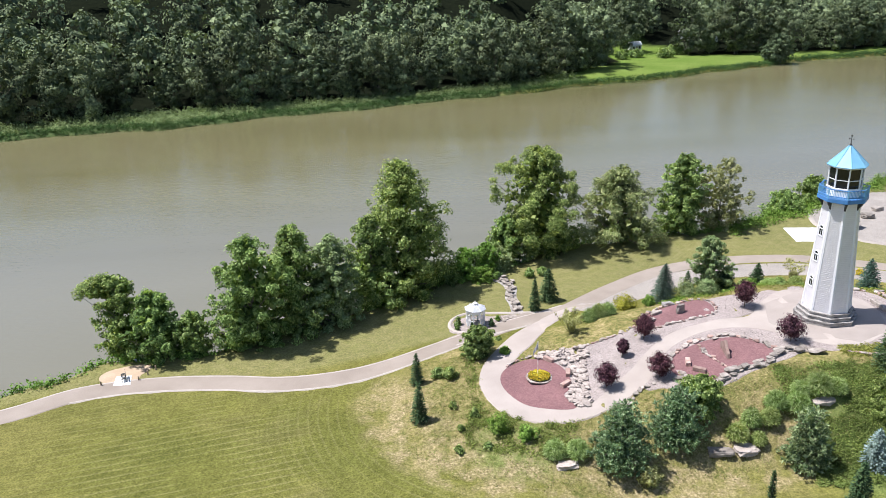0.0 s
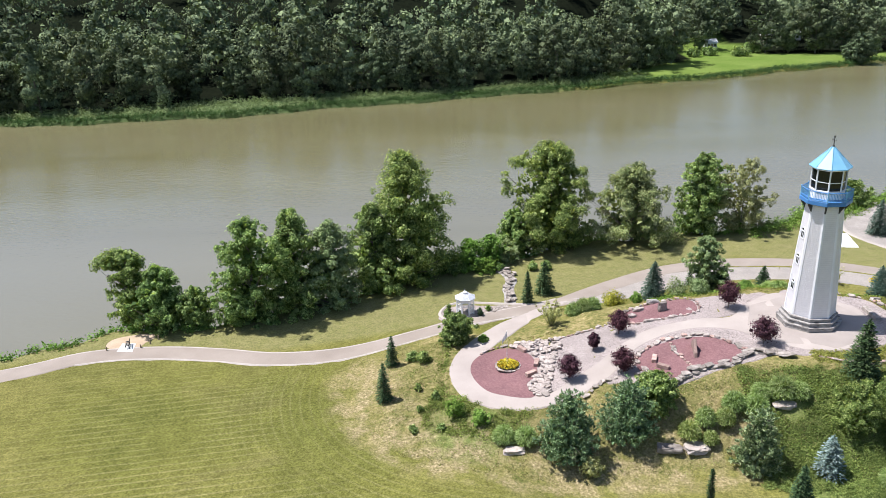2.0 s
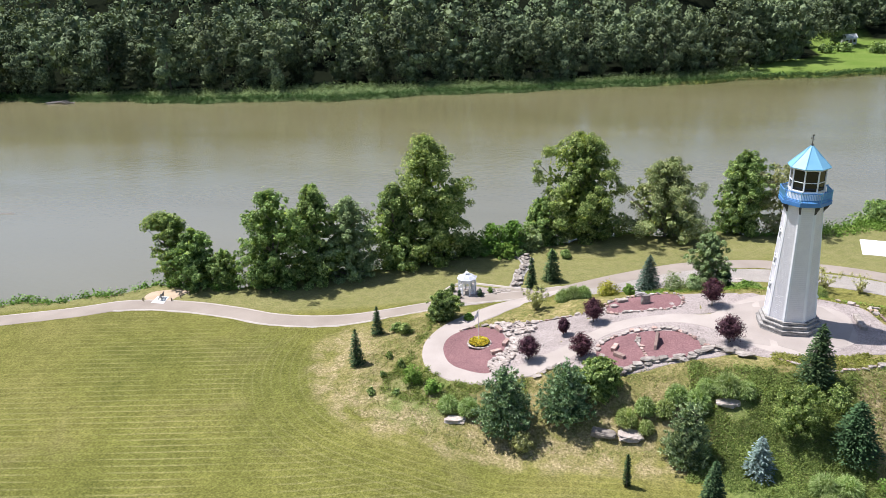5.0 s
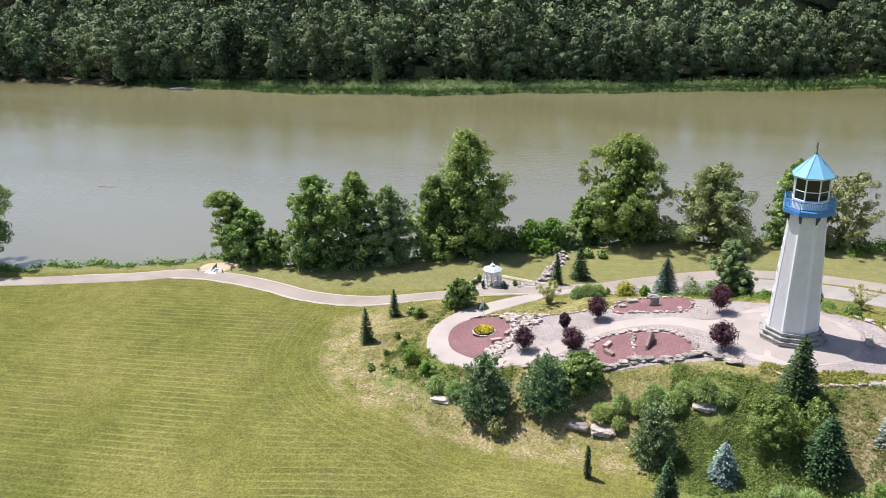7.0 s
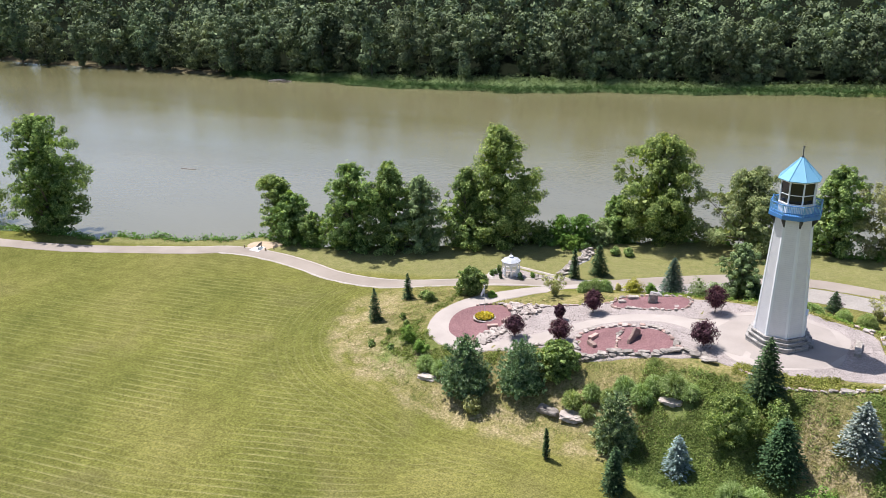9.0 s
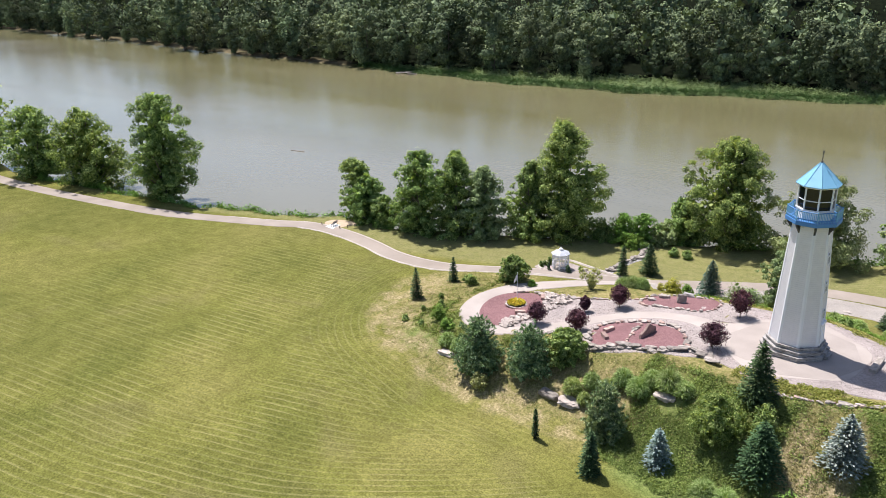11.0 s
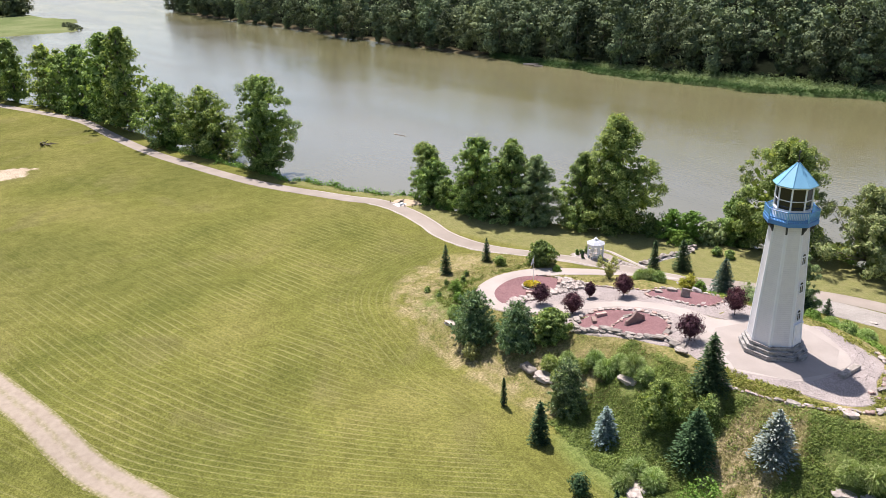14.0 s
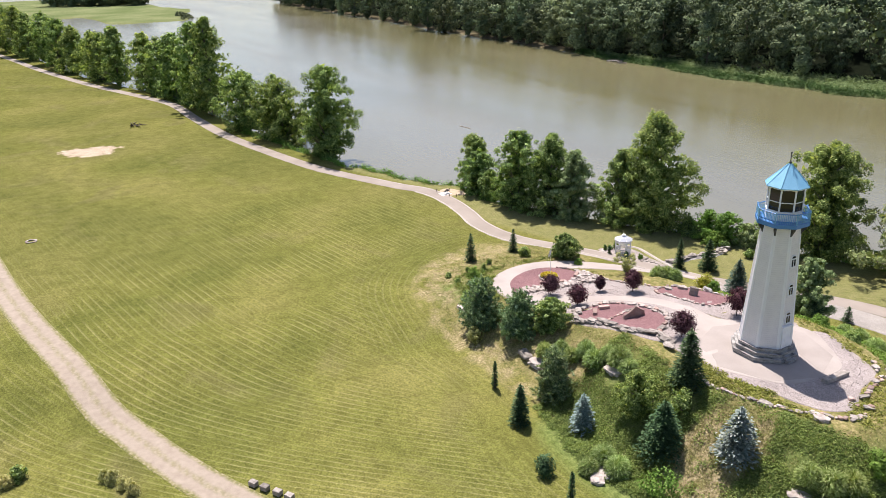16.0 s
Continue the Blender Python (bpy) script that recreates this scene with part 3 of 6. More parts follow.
surface("gravel_bed_west", ((17.4, 69.6), (16.9, 72.5), (18.1, 74.2), (18, 77.6), (15.6, 82), (19.5, 81.7), (24.8, 82.7), (28.6, 84.6), (31, 86), (38, 88.5), (43, 89.2),
        (47, 88.5), (44, 84.5), (36, 81.5), (28, 77), (22, 72)), 0.05, GRAVEL, "pinkish river gravel bed round the trees", "gravel bed", 0.8, 3)
surface("gravel_bed_south", ((25.3, 71.6), (28.2, 77), (34.5, 80.6), (40.5, 79.6), (47.4, 75.1), (48, 73), (43, 73.4), (40.3, 72.2), (36, 71), (31.5, 69.4), (29, 70.3), (27, 71)),
        0.05, GRAVEL, "pinkish river gravel bed beside the walk", "gravel bed", 0.8, 3)
surface("gravel_bed_east", ((49, 72.9), (53, 74.3), (57, 75.6), (60, 77), (61, 79.5), (59, 83.0), (57.5, 87.2), (53, 89.2), (49, 90), (49, 86), (53, 82), (54, 77.5)),
        0.05, GRAVEL, "pinkish river gravel round the tower's paving", "gravel bed", 0.8, 3)
surface("red_bed_west", ((17.7, 69.9), (15.5, 70.2), (12.6, 72.1), (11, 75.2), (10.9, 78.1), (12.2, 80.3), (14.6, 81.3), (16.9, 79.9), (18, 77.6), (18.1, 74.2), (16.9, 72.5)),
        0.09, MULCH, "bed of dark red crushed rock", "mulch bed", 0.8, 4)
surface("red_bed_north", ((29.1, 84.1), (29.5, 86.0), (31, 87.3), (33.6, 88.3), (37, 88.4), (37.8, 86.2), (37, 84.3), (33.5, 83.9), (30.1, 83.4)),
        0.09, MULCH, "bed of dark red crushed rock edged with stones", "mulch bed", 0.8, 4)
surface("red_bed_south", ((28.8, 73.7), (29.6, 75.8), (31, 77.2), (33.1, 78), (35, 78.4), (37.4, 77.9), (39.3, 76), (40.3, 74), (38.2, 72.3), (35.1, 71.7), (32.7, 70.8), (31.2, 70.2), (29.6, 71.5)),
        0.09, MULCH, "bed of dark red crushed rock edged with ledge stones", "mulch bed", 0.8, 4)
ribbon("gravel_road", ((-60, -1), (-40, 3.2), (-22, 6.8), (-8, 10.2), (5.8, 14.2), (16.8, 17.2), (24.1, 20.2), (30.2, 22.8), (35.2, 25.2), (44, 30), (60, 38), (90, 50)), 3.8, 0.05, ROAD,
       "worn pale gravel farm road across the lawn", "road", 0.5)
surface("white_slab", ((65.9, 120.8), (71.9, 120.3), (72.7, 126.7), (66.9, 127.4)), 0.14, SLAB, "flat white concrete slab on the lawn", "slab", 1.5, 0)
surface("gravel_lot", ((74.2, 133), (73.2, 128), (75.2, 121.7), (79, 117.8), (92, 112), (110, 118), (112, 140), (95, 146), (80, 142)), 0.06, GRAVEL_GREY,
        "grey gravel parking lot beyond the lawn", "parking lot", 2.0, 3)
ribbon("lot_kerb", ((74.4, 133), (73.2, 128), (75.0, 121.9), (79, 117.6), (92, 111.8)), 0.5, 0.16, CONCRETE, "low pale concrete kerb round the gravel lot", "kerb")
ribbon("gravel_verge", ((24, 96.3), (30.5, 101.0), (38.5, 105.9), (47, 108.6), (53, 109.2), (61, 108.5), (68, 105.7), (75, 101.2)), 5.0, 0.04, GRAVEL_GREY,
       "grey gravel strip along the footpath", "gravel strip")
surface("sand_patch", ((-36.1, 84.6), (-36.0, 86.2), (-34.4, 87.3), (-32.2, 87.9), (-30.7, 87.2), (-31.4, 85.4), (-31.9, 83.9), (-34.6, 83.6)), 0.04, SAND, "bare tan sand patch beside the path", "sand patch", 0.8, 3)

# ---- plants: how each kind is made ----


def quads_mesh(name, v, material):
    """A mesh of loose quads from an array (n, 4, 3)."""
    n = len(v)
    me = bpy.data.meshes.new(name)
    me.vertices.add(4 * n)
    me.vertices.foreach_set("co", np.ascontiguousarray(v, np.float32).reshape(-1))
    me.loops.add(4 * n)
    me.loops.foreach_set("vertex_index", np.arange(4 * n, dtype=np.int32))
    me.polygons.add(n)
    me.polygons.foreach_set("loop_start", np.arange(0, 4 * n, 4, dtype=np.int32))
    me.update(calc_edges=True)
    me.materials.append(material)
    return me


def unit(a):
    return a / np.maximum(np.linalg.norm(a, axis=-1, keepdims=True), 1e-9)


def kites(rng, c, normal, size, slim=0.6, along=None):
    """Leaf-shaped folded quads at c, facing about normal."""
    n = len(c)
    r = along if along is not None else rng.standard_normal((n, 3))
    u = unit(np.cross(normal, r)) if along is None else unit(along)
    w = unit(np.cross(normal, u))
    s = (size * rng.uniform(0.6, 1.45, n))[:, None]
    fold = unit(normal) * s * 0.16
    return np.stack([c - u * s * 0.5, c - w * s * slim * 0.5 + fold + u * s * 0.06, c + u * s * 0.55, c + w * s * slim * 0.5 + fold + u * s * 0.06], 1)


def leaves_on_lobes(rng, lobes, n, size, slim=0.62, deep=0.5, rise=0.15, loose=0.4, core=0.12, lift=0.15, whole_turn=0.55):
    """Leaf clumps on and inside a cloud of ellipsoids (x, y, z, rx, ry, rz), round a dense dark core."""
    lobes = np.asarray(lobes, float)
    area = (lobes[:, 3] * lobes[:, 4] + lobes[:, 4] * lobes[:, 5]) ** 1.0
    mid = np.array([0, 0, np.average(lobes[:, 2], weights=area) * 0.8])
    span = np.maximum(np.abs(lobes[:, :3] - mid).max(0), 0.1)
    pick = rng.choice(len(lobes), n, p=area / area.sum())
    d = unit(rng.standard_normal((n, 3)) + np.array([0, 0, rise]))
    lump = 1 + 0.16 * np.sin(d[:, 0] * 7 + pick) * np.sin(d[:, 1] * 6 + 2 * pick) + 0.12 * np.sin(d[:, 2] * 9 + pick)
    r = (1 - deep * rng.random(n) ** 2.2 + 0.5 * (rng.random(n) < 0.12) * rng.random(n)) * lump
    c = lobes[pick, :3] + d * r[:, None] * lobes[pick, 3:]
    whole = unit((lobes[pick, :3] - mid) / span)
    normal = unit(d + whole_turn * whole + loose * rng.standard_normal((n, 3)) + np.array([0, 0, lift]))
    k = int(n * core)
    pick = rng.choice(len(lobes), k, p=area / area.sum())
    inner = lobes[pick, :3] * np.stack([rng.uniform(0.05, 0.8, k)] * 2 + [np.ones(k)], -1) + 0.3 * rng.standard_normal((k, 3)) * lobes[pick, 3:]
    return np.concatenate([kites(rng, c, normal, size, slim), kites(rng, inner, rng.standard_normal((k, 3)), size * 2.1, 0.9)])


def tube(bm, a, b, ra, rb, seg=7):
    a, b = Vector(a), Vector(b)
    d = b - a
    m = Matrix.Translation((a + b) / 2) @ d.to_track_quat("Z", "Y").to_matrix().to_4x4()
    bmesh.ops.create_cone(bm, cap_ends=True, segments=seg, radius1=ra, radius2=rb, depth=d.length, matrix=m)


def box(bm, size, m=None):
    bmesh.ops.create_cube(bm, size=1, matrix=(m or Matrix()) @ Matrix.Diagonal((*size, 1)))


SHAPES = {  # height and width of a crown, both as fractions
    "round": ((0, 0.6), (0.15, 0.92), (0.4, 1.0), (0.65, 0.93), (0.85, 0.72), (1, 0.3)),
    "tall": ((0, 0.62), (0.12, 0.92), (0.28, 1.0), (0.5, 0.9), (0.7, 0.68), (0.86, 0.48), (1, 0.2)),
    "column": ((0, 0.65), (0.2, 0.95), (0.5, 1.0), (0.75, 0.9), (0.9, 0.68), (1, 0.3)),
    "willow": ((0, 0.8), (0.25, 1.0), (0.5, 0.97), (0.75, 0.75), (1, 0.3)),
    "thin": ((0, 0.45), (0.3, 0.75), (0.55, 1.0), (0.8, 0.9), (1, 0.5)),
    "wood": ((0, 0.3), (0.2, 0.5), (0.42, 0.92), (0.62, 1.0), (0.84, 0.78), (1, 0.35)),
    "shrub": ((0, 0.92), (0.45, 1.0), (0.75, 0.82), (1, 0.45)),
    "vase": ((0, 0.12), (0.25, 0.3), (0.6, 0.8), (0.85, 1.0), (1, 0.75)),
}


def crown_lobes(rng, tall, wide, style, count=0):
    """A cloud of leafy clumps filling an uneven crown, with ragged sides and pointed tops."""
    count = count or {"round": 120, "tall": 130, "column": 110, "willow": 90, "thin": 90, "wood": 60, "shrub": 16, "vase": 34}[style]
    bottom = {"round": 0.05, "tall": 0.05, "column": 0.04, "willow": 0.08, "thin": 0.06, "wood": 0.08, "shrub": 0.1, "vase": 0.12}[style]
    fs, rs = zip(*SHAPES[style])
    p1, p2 = rng.random(2) * 6.28
    lobes = []
    for i in range(count):
        f = ((i + rng.random()) / count) ** 0.92
        a = i * 2.4 + rng.normal(0, 0.4)
        rad = wide * (0.5 if style == "shrub" else 0.6) * float(np.interp(f, fs, rs)) * (1 + 0.17 * math.sin(a + p1 + 4 * f) + 0.1 * math.sin(2 * a + p2 - 9 * f))
        c = wide * ({"shrub": 0.17, "vase": 0.1}.get(style, 0.074)) * rng.uniform(0.55, 1.5) * (1.15 - 0.4 * f)
        off = max(rad - c * 0.8, 0) * math.sqrt(rng.uniform(0.3, 1.3))
        lobes.append((math.cos(a) * off, math.sin(a) * off, (bottom + (0.97 - bottom) * f) * tall, c, c, c * (rng.uniform(0.65, 0.95) if f < 0.75 else rng.uniform(0.9, 1.4))))
    return lobes


def branches(rng, tall, lobes, thick, fork=0.22):
    """A tapered, slightly bent trunk with limbs out to the lobes."""
    bm = bmesh.new()
    pts = [Vector((0, 0, -0.4))]
    for i in range(1, 6):
        pts.append(Vector((rng.normal(0, 0.02) * tall * i / 5, rng.normal(0, 0.02) * tall * i / 5, tall * 0.85 * i / 5)))
    for i in range(5):
        tube(bm, pts[i], pts[i + 1], thick * (1 - 0.17 * i), thick * (0.83 - 0.17 * i))
    for x, y, z, r, _, _ in lobes:
        if math.hypot(x, y) > 0.2:
            h = max(fork * tall * 0.5, z - math.hypot(x, y) * 0.9 - r * 0.3)
            k = min(int(h / (tall * 0.17)), 4)
            u = min(max(h / (tall * 0.17) - k, 0), 1)
            tube(bm, pts[k].lerp(pts[k + 1], u), (x, y, z), thick * 0.34, thick * 0.07, 5)
    return bm


def broad_tree(name, label, x, y, tall, wide, style, leaf, n, size, seed, thick=0.0, z=None, group="riverside trees", category="tree", slim=0.52, extra=(), stems=(), core=0.2):
    """A leafy tree. stems: further tops that share its root, as (dx, dy, tall, wide, style)."""
    rng = np.random.default_rng(seed)
    t = thing(name, label, category, (x, y, up(x, y) if z is None else z), 0, group)
    lobes = crown_lobes(rng, tall, wide, style)
    for dx, dy, h, w, s in stems:
        lobes += [(a + dx * (0.35 + 0.65 * c / h), b + dy * (0.35 + 0.65 * c / h), c, *r) for a, b, c, *r in crown_lobes(rng, h, w, s, 56)]
    lobes += list(extra)
    if size < 0.7:
        n, size = int(n * 1.75), size * 0.7
    limbs = [lobes[i] for i in rng.permutation(len(lobes))[:30]]
    part("trunk", branches(rng, tall, limbs, thick or tall * 0.02), BARK, t)
    part("crown", quads_mesh("crown", leaves_on_lobes(rng, lobes, n, size, slim, 0.5, 0.4, 0.5, core, 0.42, 0.65), leaf), None, t)
    return t


def needle_crown(rng, tall, wide, size, density, leaf, droop=0.25, skirt=0.02, power=0.62):
    """Whorls of drooping sprays that shorten towards the tip."""
    cs, ns, al = [], [], []
    z = skirt * tall
    while z < tall * 0.985:
        f = z / tall
        reach = wide / 2 * (1 - f) ** power * min(1, 0.75 + f * 3)
        arms = max(5, int(density * (5 + 9 * (1 - f))))
        turn = rng.random() * 6.3
        for i in range(arms):
            a = turn + i * 6.283 / arms + rng.normal(0, 0.12)
            L = reach * rng.uniform(0.78, 1.12)
            out = np.array([math.cos(a), math.sin(a), 0])
            m = max(2, int(L / (size * 0.42)))
            for j in range(m):
                u = (j + 0.8) / m
                side = np.array([-out[1], out[0], 0]) * rng.normal(0, 0.16) * L * u
                c = out * L * u + side + np.array([0, 0, z - droop * L * u ** 1.4 + rng.normal(0, 0.25) * size])
                cs.append(c)
                ns.append([rng.normal(0, 0.35), rng.normal(0, 0.35), 1])
                al.append(out + np.array([rng.normal(0, 0.4), rng.normal(0, 0.4), -droop * 0.6 + 0.15]))
        z += size * rng.uniform(0.5, 0.7) * (0.5 + 0.7 * (1 - f))
    for j in range(6):
        cs.append([rng.normal(0, 0.02), rng.normal(0, 0.02), tall * (0.95 + 0.012 * j)])
        ns.append([math.cos(j), math.sin(j), 0.1])
        al.append([0, 0, 1])
    cs, ns, al = np.array(cs), unit(np.array(ns, float)), np.array(al, float)
    return quads_mesh("crown", kites(rng, cs, ns, size, 0.45, al), leaf)


def conifer(name, label, x, y, tall, wide, leaf, size, seed, density=1.0, group="evergreens", droop=0.25, power=0.62, z=None, turn=0):
    rng = np.random.default_rng(seed)
    t = thing(name, label, "conifer", (x, y, up(x, y) if z is None else z), turn, group)
    bm = bmesh.new()
    tube(bm, (0, 0, -0.3), (0, 0, tall * 0.9), 0.022 * tall + 0.03, 0.01)
    part("trunk", bm, BARK, t)
    part("crown", needle_crown(rng, tall, wide, size, density, leaf, droop, power=power), None, t)
    return t


def pine(name, label, x, y, tall, wide, leaf, n, size, seed, group="evergreens"):
    """A full pine: whorls of branches that sweep up at their ends, tufted with long needles, down to the ground."""
    rng = np.random.default_rng(seed)
    t = thing(name, label, "pine", (x, y, up(x, y)), 0, group)
    wood = bmesh.new()
    tube(wood, (0, 0, -0.3), (0, 0, tall * 0.93), 0.022 * tall, 0.03)
    cs, ds = [], []
    z = 0.02 * tall
    while z < tall * 0.9:
        f = z / tall
        reach = wide / 2 * (1.0 - f) ** 0.55 * min(1, 0.88 + f * 2)
        for a in np.arange(0, 6.28, 6.283 / max(5, round(9 * (1 - f) + 3))) + rng.random() * 6.3:
            a += rng.normal(0, 0.15)
            L, rise = reach * rng.uniform(0.72, 1.16), 0.1 + 0.5 * f + rng.normal(0, 0.08)
            out = np.array([math.cos(a), math.sin(a), 0.0])
            tip = out * L + np.array([0, 0, z + rise * L * 0.8])
            if L > 0.8:
                tube(wood, (0, 0, z), tip, 0.03, 0.01, 4)
            for u in np.arange(0.25, 1.02, 0.30 / max(L, 0.6)):
                side = np.array([-out[1], out[0], 0]) * rng.normal(0, 0.2) * L * (1.15 - 0.6 * u)
                c = out * L * u + side + np.array([0, 0, z + rise * L * u ** 1.6 + rng.normal(0, 0.08)])
                aim = unit(out * 0.9 + side * 0.5 + np.array([0, 0, 0.35 + 0.7 * u]))
                k = 14 if u > 0.55 else 7
                cs.append(np.repeat(c[None], k, 0) + 0.07 * rng.standard_normal((k, 3)))
                ds.append(unit(aim + 0.62 * rng.standard_normal((k, 3))))
        z += tall * 0.052 * rng.uniform(0.8, 1.2)
    for j in range(26):
        cs.append(np.array([[0.06 * rng.normal(), 0.06 * rng.normal(), tall * (0.86 + 0.14 * j / 26)]]))
        ds.append(unit(np.array([[rng.normal(0, 0.5), rng.normal(0, 0.5), 0.9]])))
    c, d = np.concatenate(cs), np.concatenate(ds)
    needles = kites(rng, c + d * size * 0.35, np.cross(d, rng.standard_normal(d.shape)) + np.array([0, 0, 0.35]), size * 0.9, 0.3, d)
    f = rng.random(n // 6) ** 1.5
    a, q = rng.random(n // 6) * 6.283, wide * 0.38 * (1 - f) ** 0.75 * np.sqrt(rng.random(n // 6))
    core = kites(rng, np.stack([np.cos(a) * q, np.sin(a) * q, f * tall * 0.9], -1), rng.standard_normal((n // 6, 3)), size * 1.5, 0.7)
    part("trunk", wood, BARK, t)
    part("crown", quads_mesh("crown", np.concatenate([needles, core]), leaf), None, t)
    return t


def shrub(name, label, x, y, tall, wide, leaf, n, size, seed, group="garden shrubs", category="shrub", deepen=0.0, slim=0.62, style="shrub"):
    rng = np.random.default_rng(seed)
    t = thing(name, label, category, (x, y, up(x, y) - deepen), 0, group)
    lobes = crown_lobes(rng, tall, wide, style) + ([(0, 0, tall * 0.4, wide * 0.3, wide * 0.3, tall * 0.4)] if style == "shrub" else [])
    bm = bmesh.new()
    for l in lobes[::max(1, len(lobes) // 9)]:
        tube(bm, (0, 0, -0.2), l[:3], 0.03, 0.012, 5)
    part("stem", bm, BARK, t)
    part("foliage", quads_mesh("foliage", leaves_on_lobes(rng, lobes, int(n * 1.4), size * 0.85, slim, core=0.03, lift=0.4), leaf), None, t)
    return t


def grass_clump(x, y, tall, wide, seed, label="arching clump of green ornamental grass", n=420):
    """A fountain of narrow blades that arch over into a soft dome."""
    rng = np.random.default_rng(seed)
    t = thing("ornamental_grass", label, "grass clump", (x, y, up(x, y)), 0, "ornamental grasses")
    a = rng.random(n) * 6.283
    out = np.stack([np.cos(a), np.sin(a), np.zeros(n)], -1)
    root = out * (rng.random(n) * wide * 0.14)[:, None]
    bend = rng.random(n)[:, None] ** 0.6 * 1.45
    long = tall * rng.uniform(0.8, 1.1, n)[:, None]
    lean = [out * np.sin(bend * k) * wide / tall * 0.5 + np.array([0, 0, 1.0]) * np.cos(bend * k) for k in (0.6, 1.15, 1.75)]
    p1 = root + long * 0.55 * lean[0]
    p2 = p1 + long * 0.35 * lean[1]
    p3 = p2 + long * 0.3 * lean[2]
    side = np.stack([-np.sin(a), np.cos(a), np.zeros(n)], -1) * 0.02
    q = [np.stack([b - side * w0, b + side * w0, e + side * w1, e - side * w1], 1) for b, e, w0, w1 in ((root, p1, 1.2, 1.5), (p1, p2, 1.5, 1.3), (p2, p3, 1.3, 0.2))]
    m = 1300
    d = unit(rng.standard_normal((m, 3)) * [1, 1, 0.8] + [0, 0, 0.45])
    d[:, 2] = np.abs(d[:, 2])
    c = d * np.array([wide * 0.52, wide * 0.52, tall * 0.95]) * rng.uniform(0.75, 1.06, (m, 1)) + [0, 0, 0.12]
    arch = unit(d * [1, 1, 0.2] + [0, 0, -0.1] + 0.3 * rng.standard_normal((m, 3)))
    q.append(kites(rng, c, unit(d + 0.25 * rng.standard_normal((m, 3)) + [0, 0, 0.3]), 0.42, 0.13, arch))
    part("blades", quads_mesh("blades", np.concatenate(q), BLADE), None, t)
    return t


def rock_mesh(seed, sx, sy, sz, material, rough=0.34, sub=2):
    rng = np.random.default_rng(seed)
    bm = bmesh.new()
    bmesh.ops.create_icosphere(bm, subdivisions=sub, radius=0.5)
    o = Vector(rng.uniform(0, 50, 3))
    for v in bm.verts:
        d = v.co.normalized()
        k = 1 + rough * 1.6 * noise.noise(d * 1.3 + o) + rough * 0.9 * noise.noise(d * 3.1 + o)
        q = Vector((max(-0.44, min(0.44, v.co.x * k)), max(-0.44, min(0.44, v.co.y * k)), max(-0.36, min(0.30 + 0.05 * noise.noise(d * 4 + o), v.co.z * k))))
        v.co = Vector((q.x * sx * 1.3, q.y * sy * 1.3, q.z * sz * 1.3))
    me = bpy.data.meshes.new("stone")
    bm.to_mesh(me)
    bm.free()
    me.materials.append(material)
    return me


# ---- lighthouse ----
LH = thing("lighthouse", "tall white eight-sided lighthouse with a light blue roof and gallery", "lighthouse", (49.0, 81.0, 0.1), -63.5)


def octagon_ring(r, z, n=8, turn=0.0):
    return [Vector((r * math.cos(turn + i * 2 * math.pi / n), r * math.sin(turn + i * 2 * math.pi / n), z)) for i in range(n)]


def prism(levels, n=8):
    """A closed n-sided solid through rings (radius, height)."""
    bm = bmesh.new()
    rings = [[bm.verts.new(v) for v in octagon_ring(r, z, n)] for r, z in levels]
    for a, b in zip(rings, rings[1:]):
        for i in range(n):
            bm.faces.new((a[i], a[(i + 1) % n], b[(i + 1) % n], b[i]))
    bm.faces.new(rings[0][::-1])
    bm.faces.new(rings[-1])
    return bm


R0, R1, Z0, Z1 = 2.64, 1.86, 1.35, 14.1


def tower_r(z):
    return R0 + (R1 - R0) * (z - Z0) / (Z1 - Z0)


for r, z0, z1 in ((3.36, -0.3, 0.5), (3.1, 0.5, 0.95), (2.86, 0.95, 1.35)):
    part("plinth_step", prism([(r, z0), (r, z1 - 0.14), (r + 0.07, z1 - 0.12), (r + 0.07, z1)]), LEDGE, LH, "grey ledge-stone plinth step")
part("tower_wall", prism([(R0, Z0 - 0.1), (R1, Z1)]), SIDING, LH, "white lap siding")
for i in range(8):
    bm = bmesh.new()
    a = i * math.pi / 4
    for z0, z1 in ((Z0, Z1),):
        p0 = Vector((math.cos(a), math.sin(a), 0)) * (tower_r(z0) + 0.0) + Vector((0, 0, z0))
        p1 = Vector((math.cos(a), math.sin(a), 0)) * (tower_r(z1) + 0.0) + Vector((0, 0, z1))
        d = p1 - p0
        for s in (-1, 1):
            face = a + s * math.pi / 8
            along = Vector((-math.sin(face), math.cos(face), 0)) * (s)
            outw = Vector((math.cos(face), math.sin(face), 0))
            q = [p0 + outw * 0.04, p0 + along * 0.2 + outw * 0.04, p1 + along * 0.17 + outw * 0.04, p1 + outw * 0.04]
            vs = [bm.verts.new(v) for v in q] + [bm.verts.new(v - outw * 0.06) for v in q]
            bm.faces.new(vs[:4])
            for j in range(4):
                bm.faces.new((vs[j], vs[(j + 1) % 4], vs[4 + (j + 1) % 4], vs[4 + j]))
    part("corner_board", bm, WHITE, LH, "white corner board")


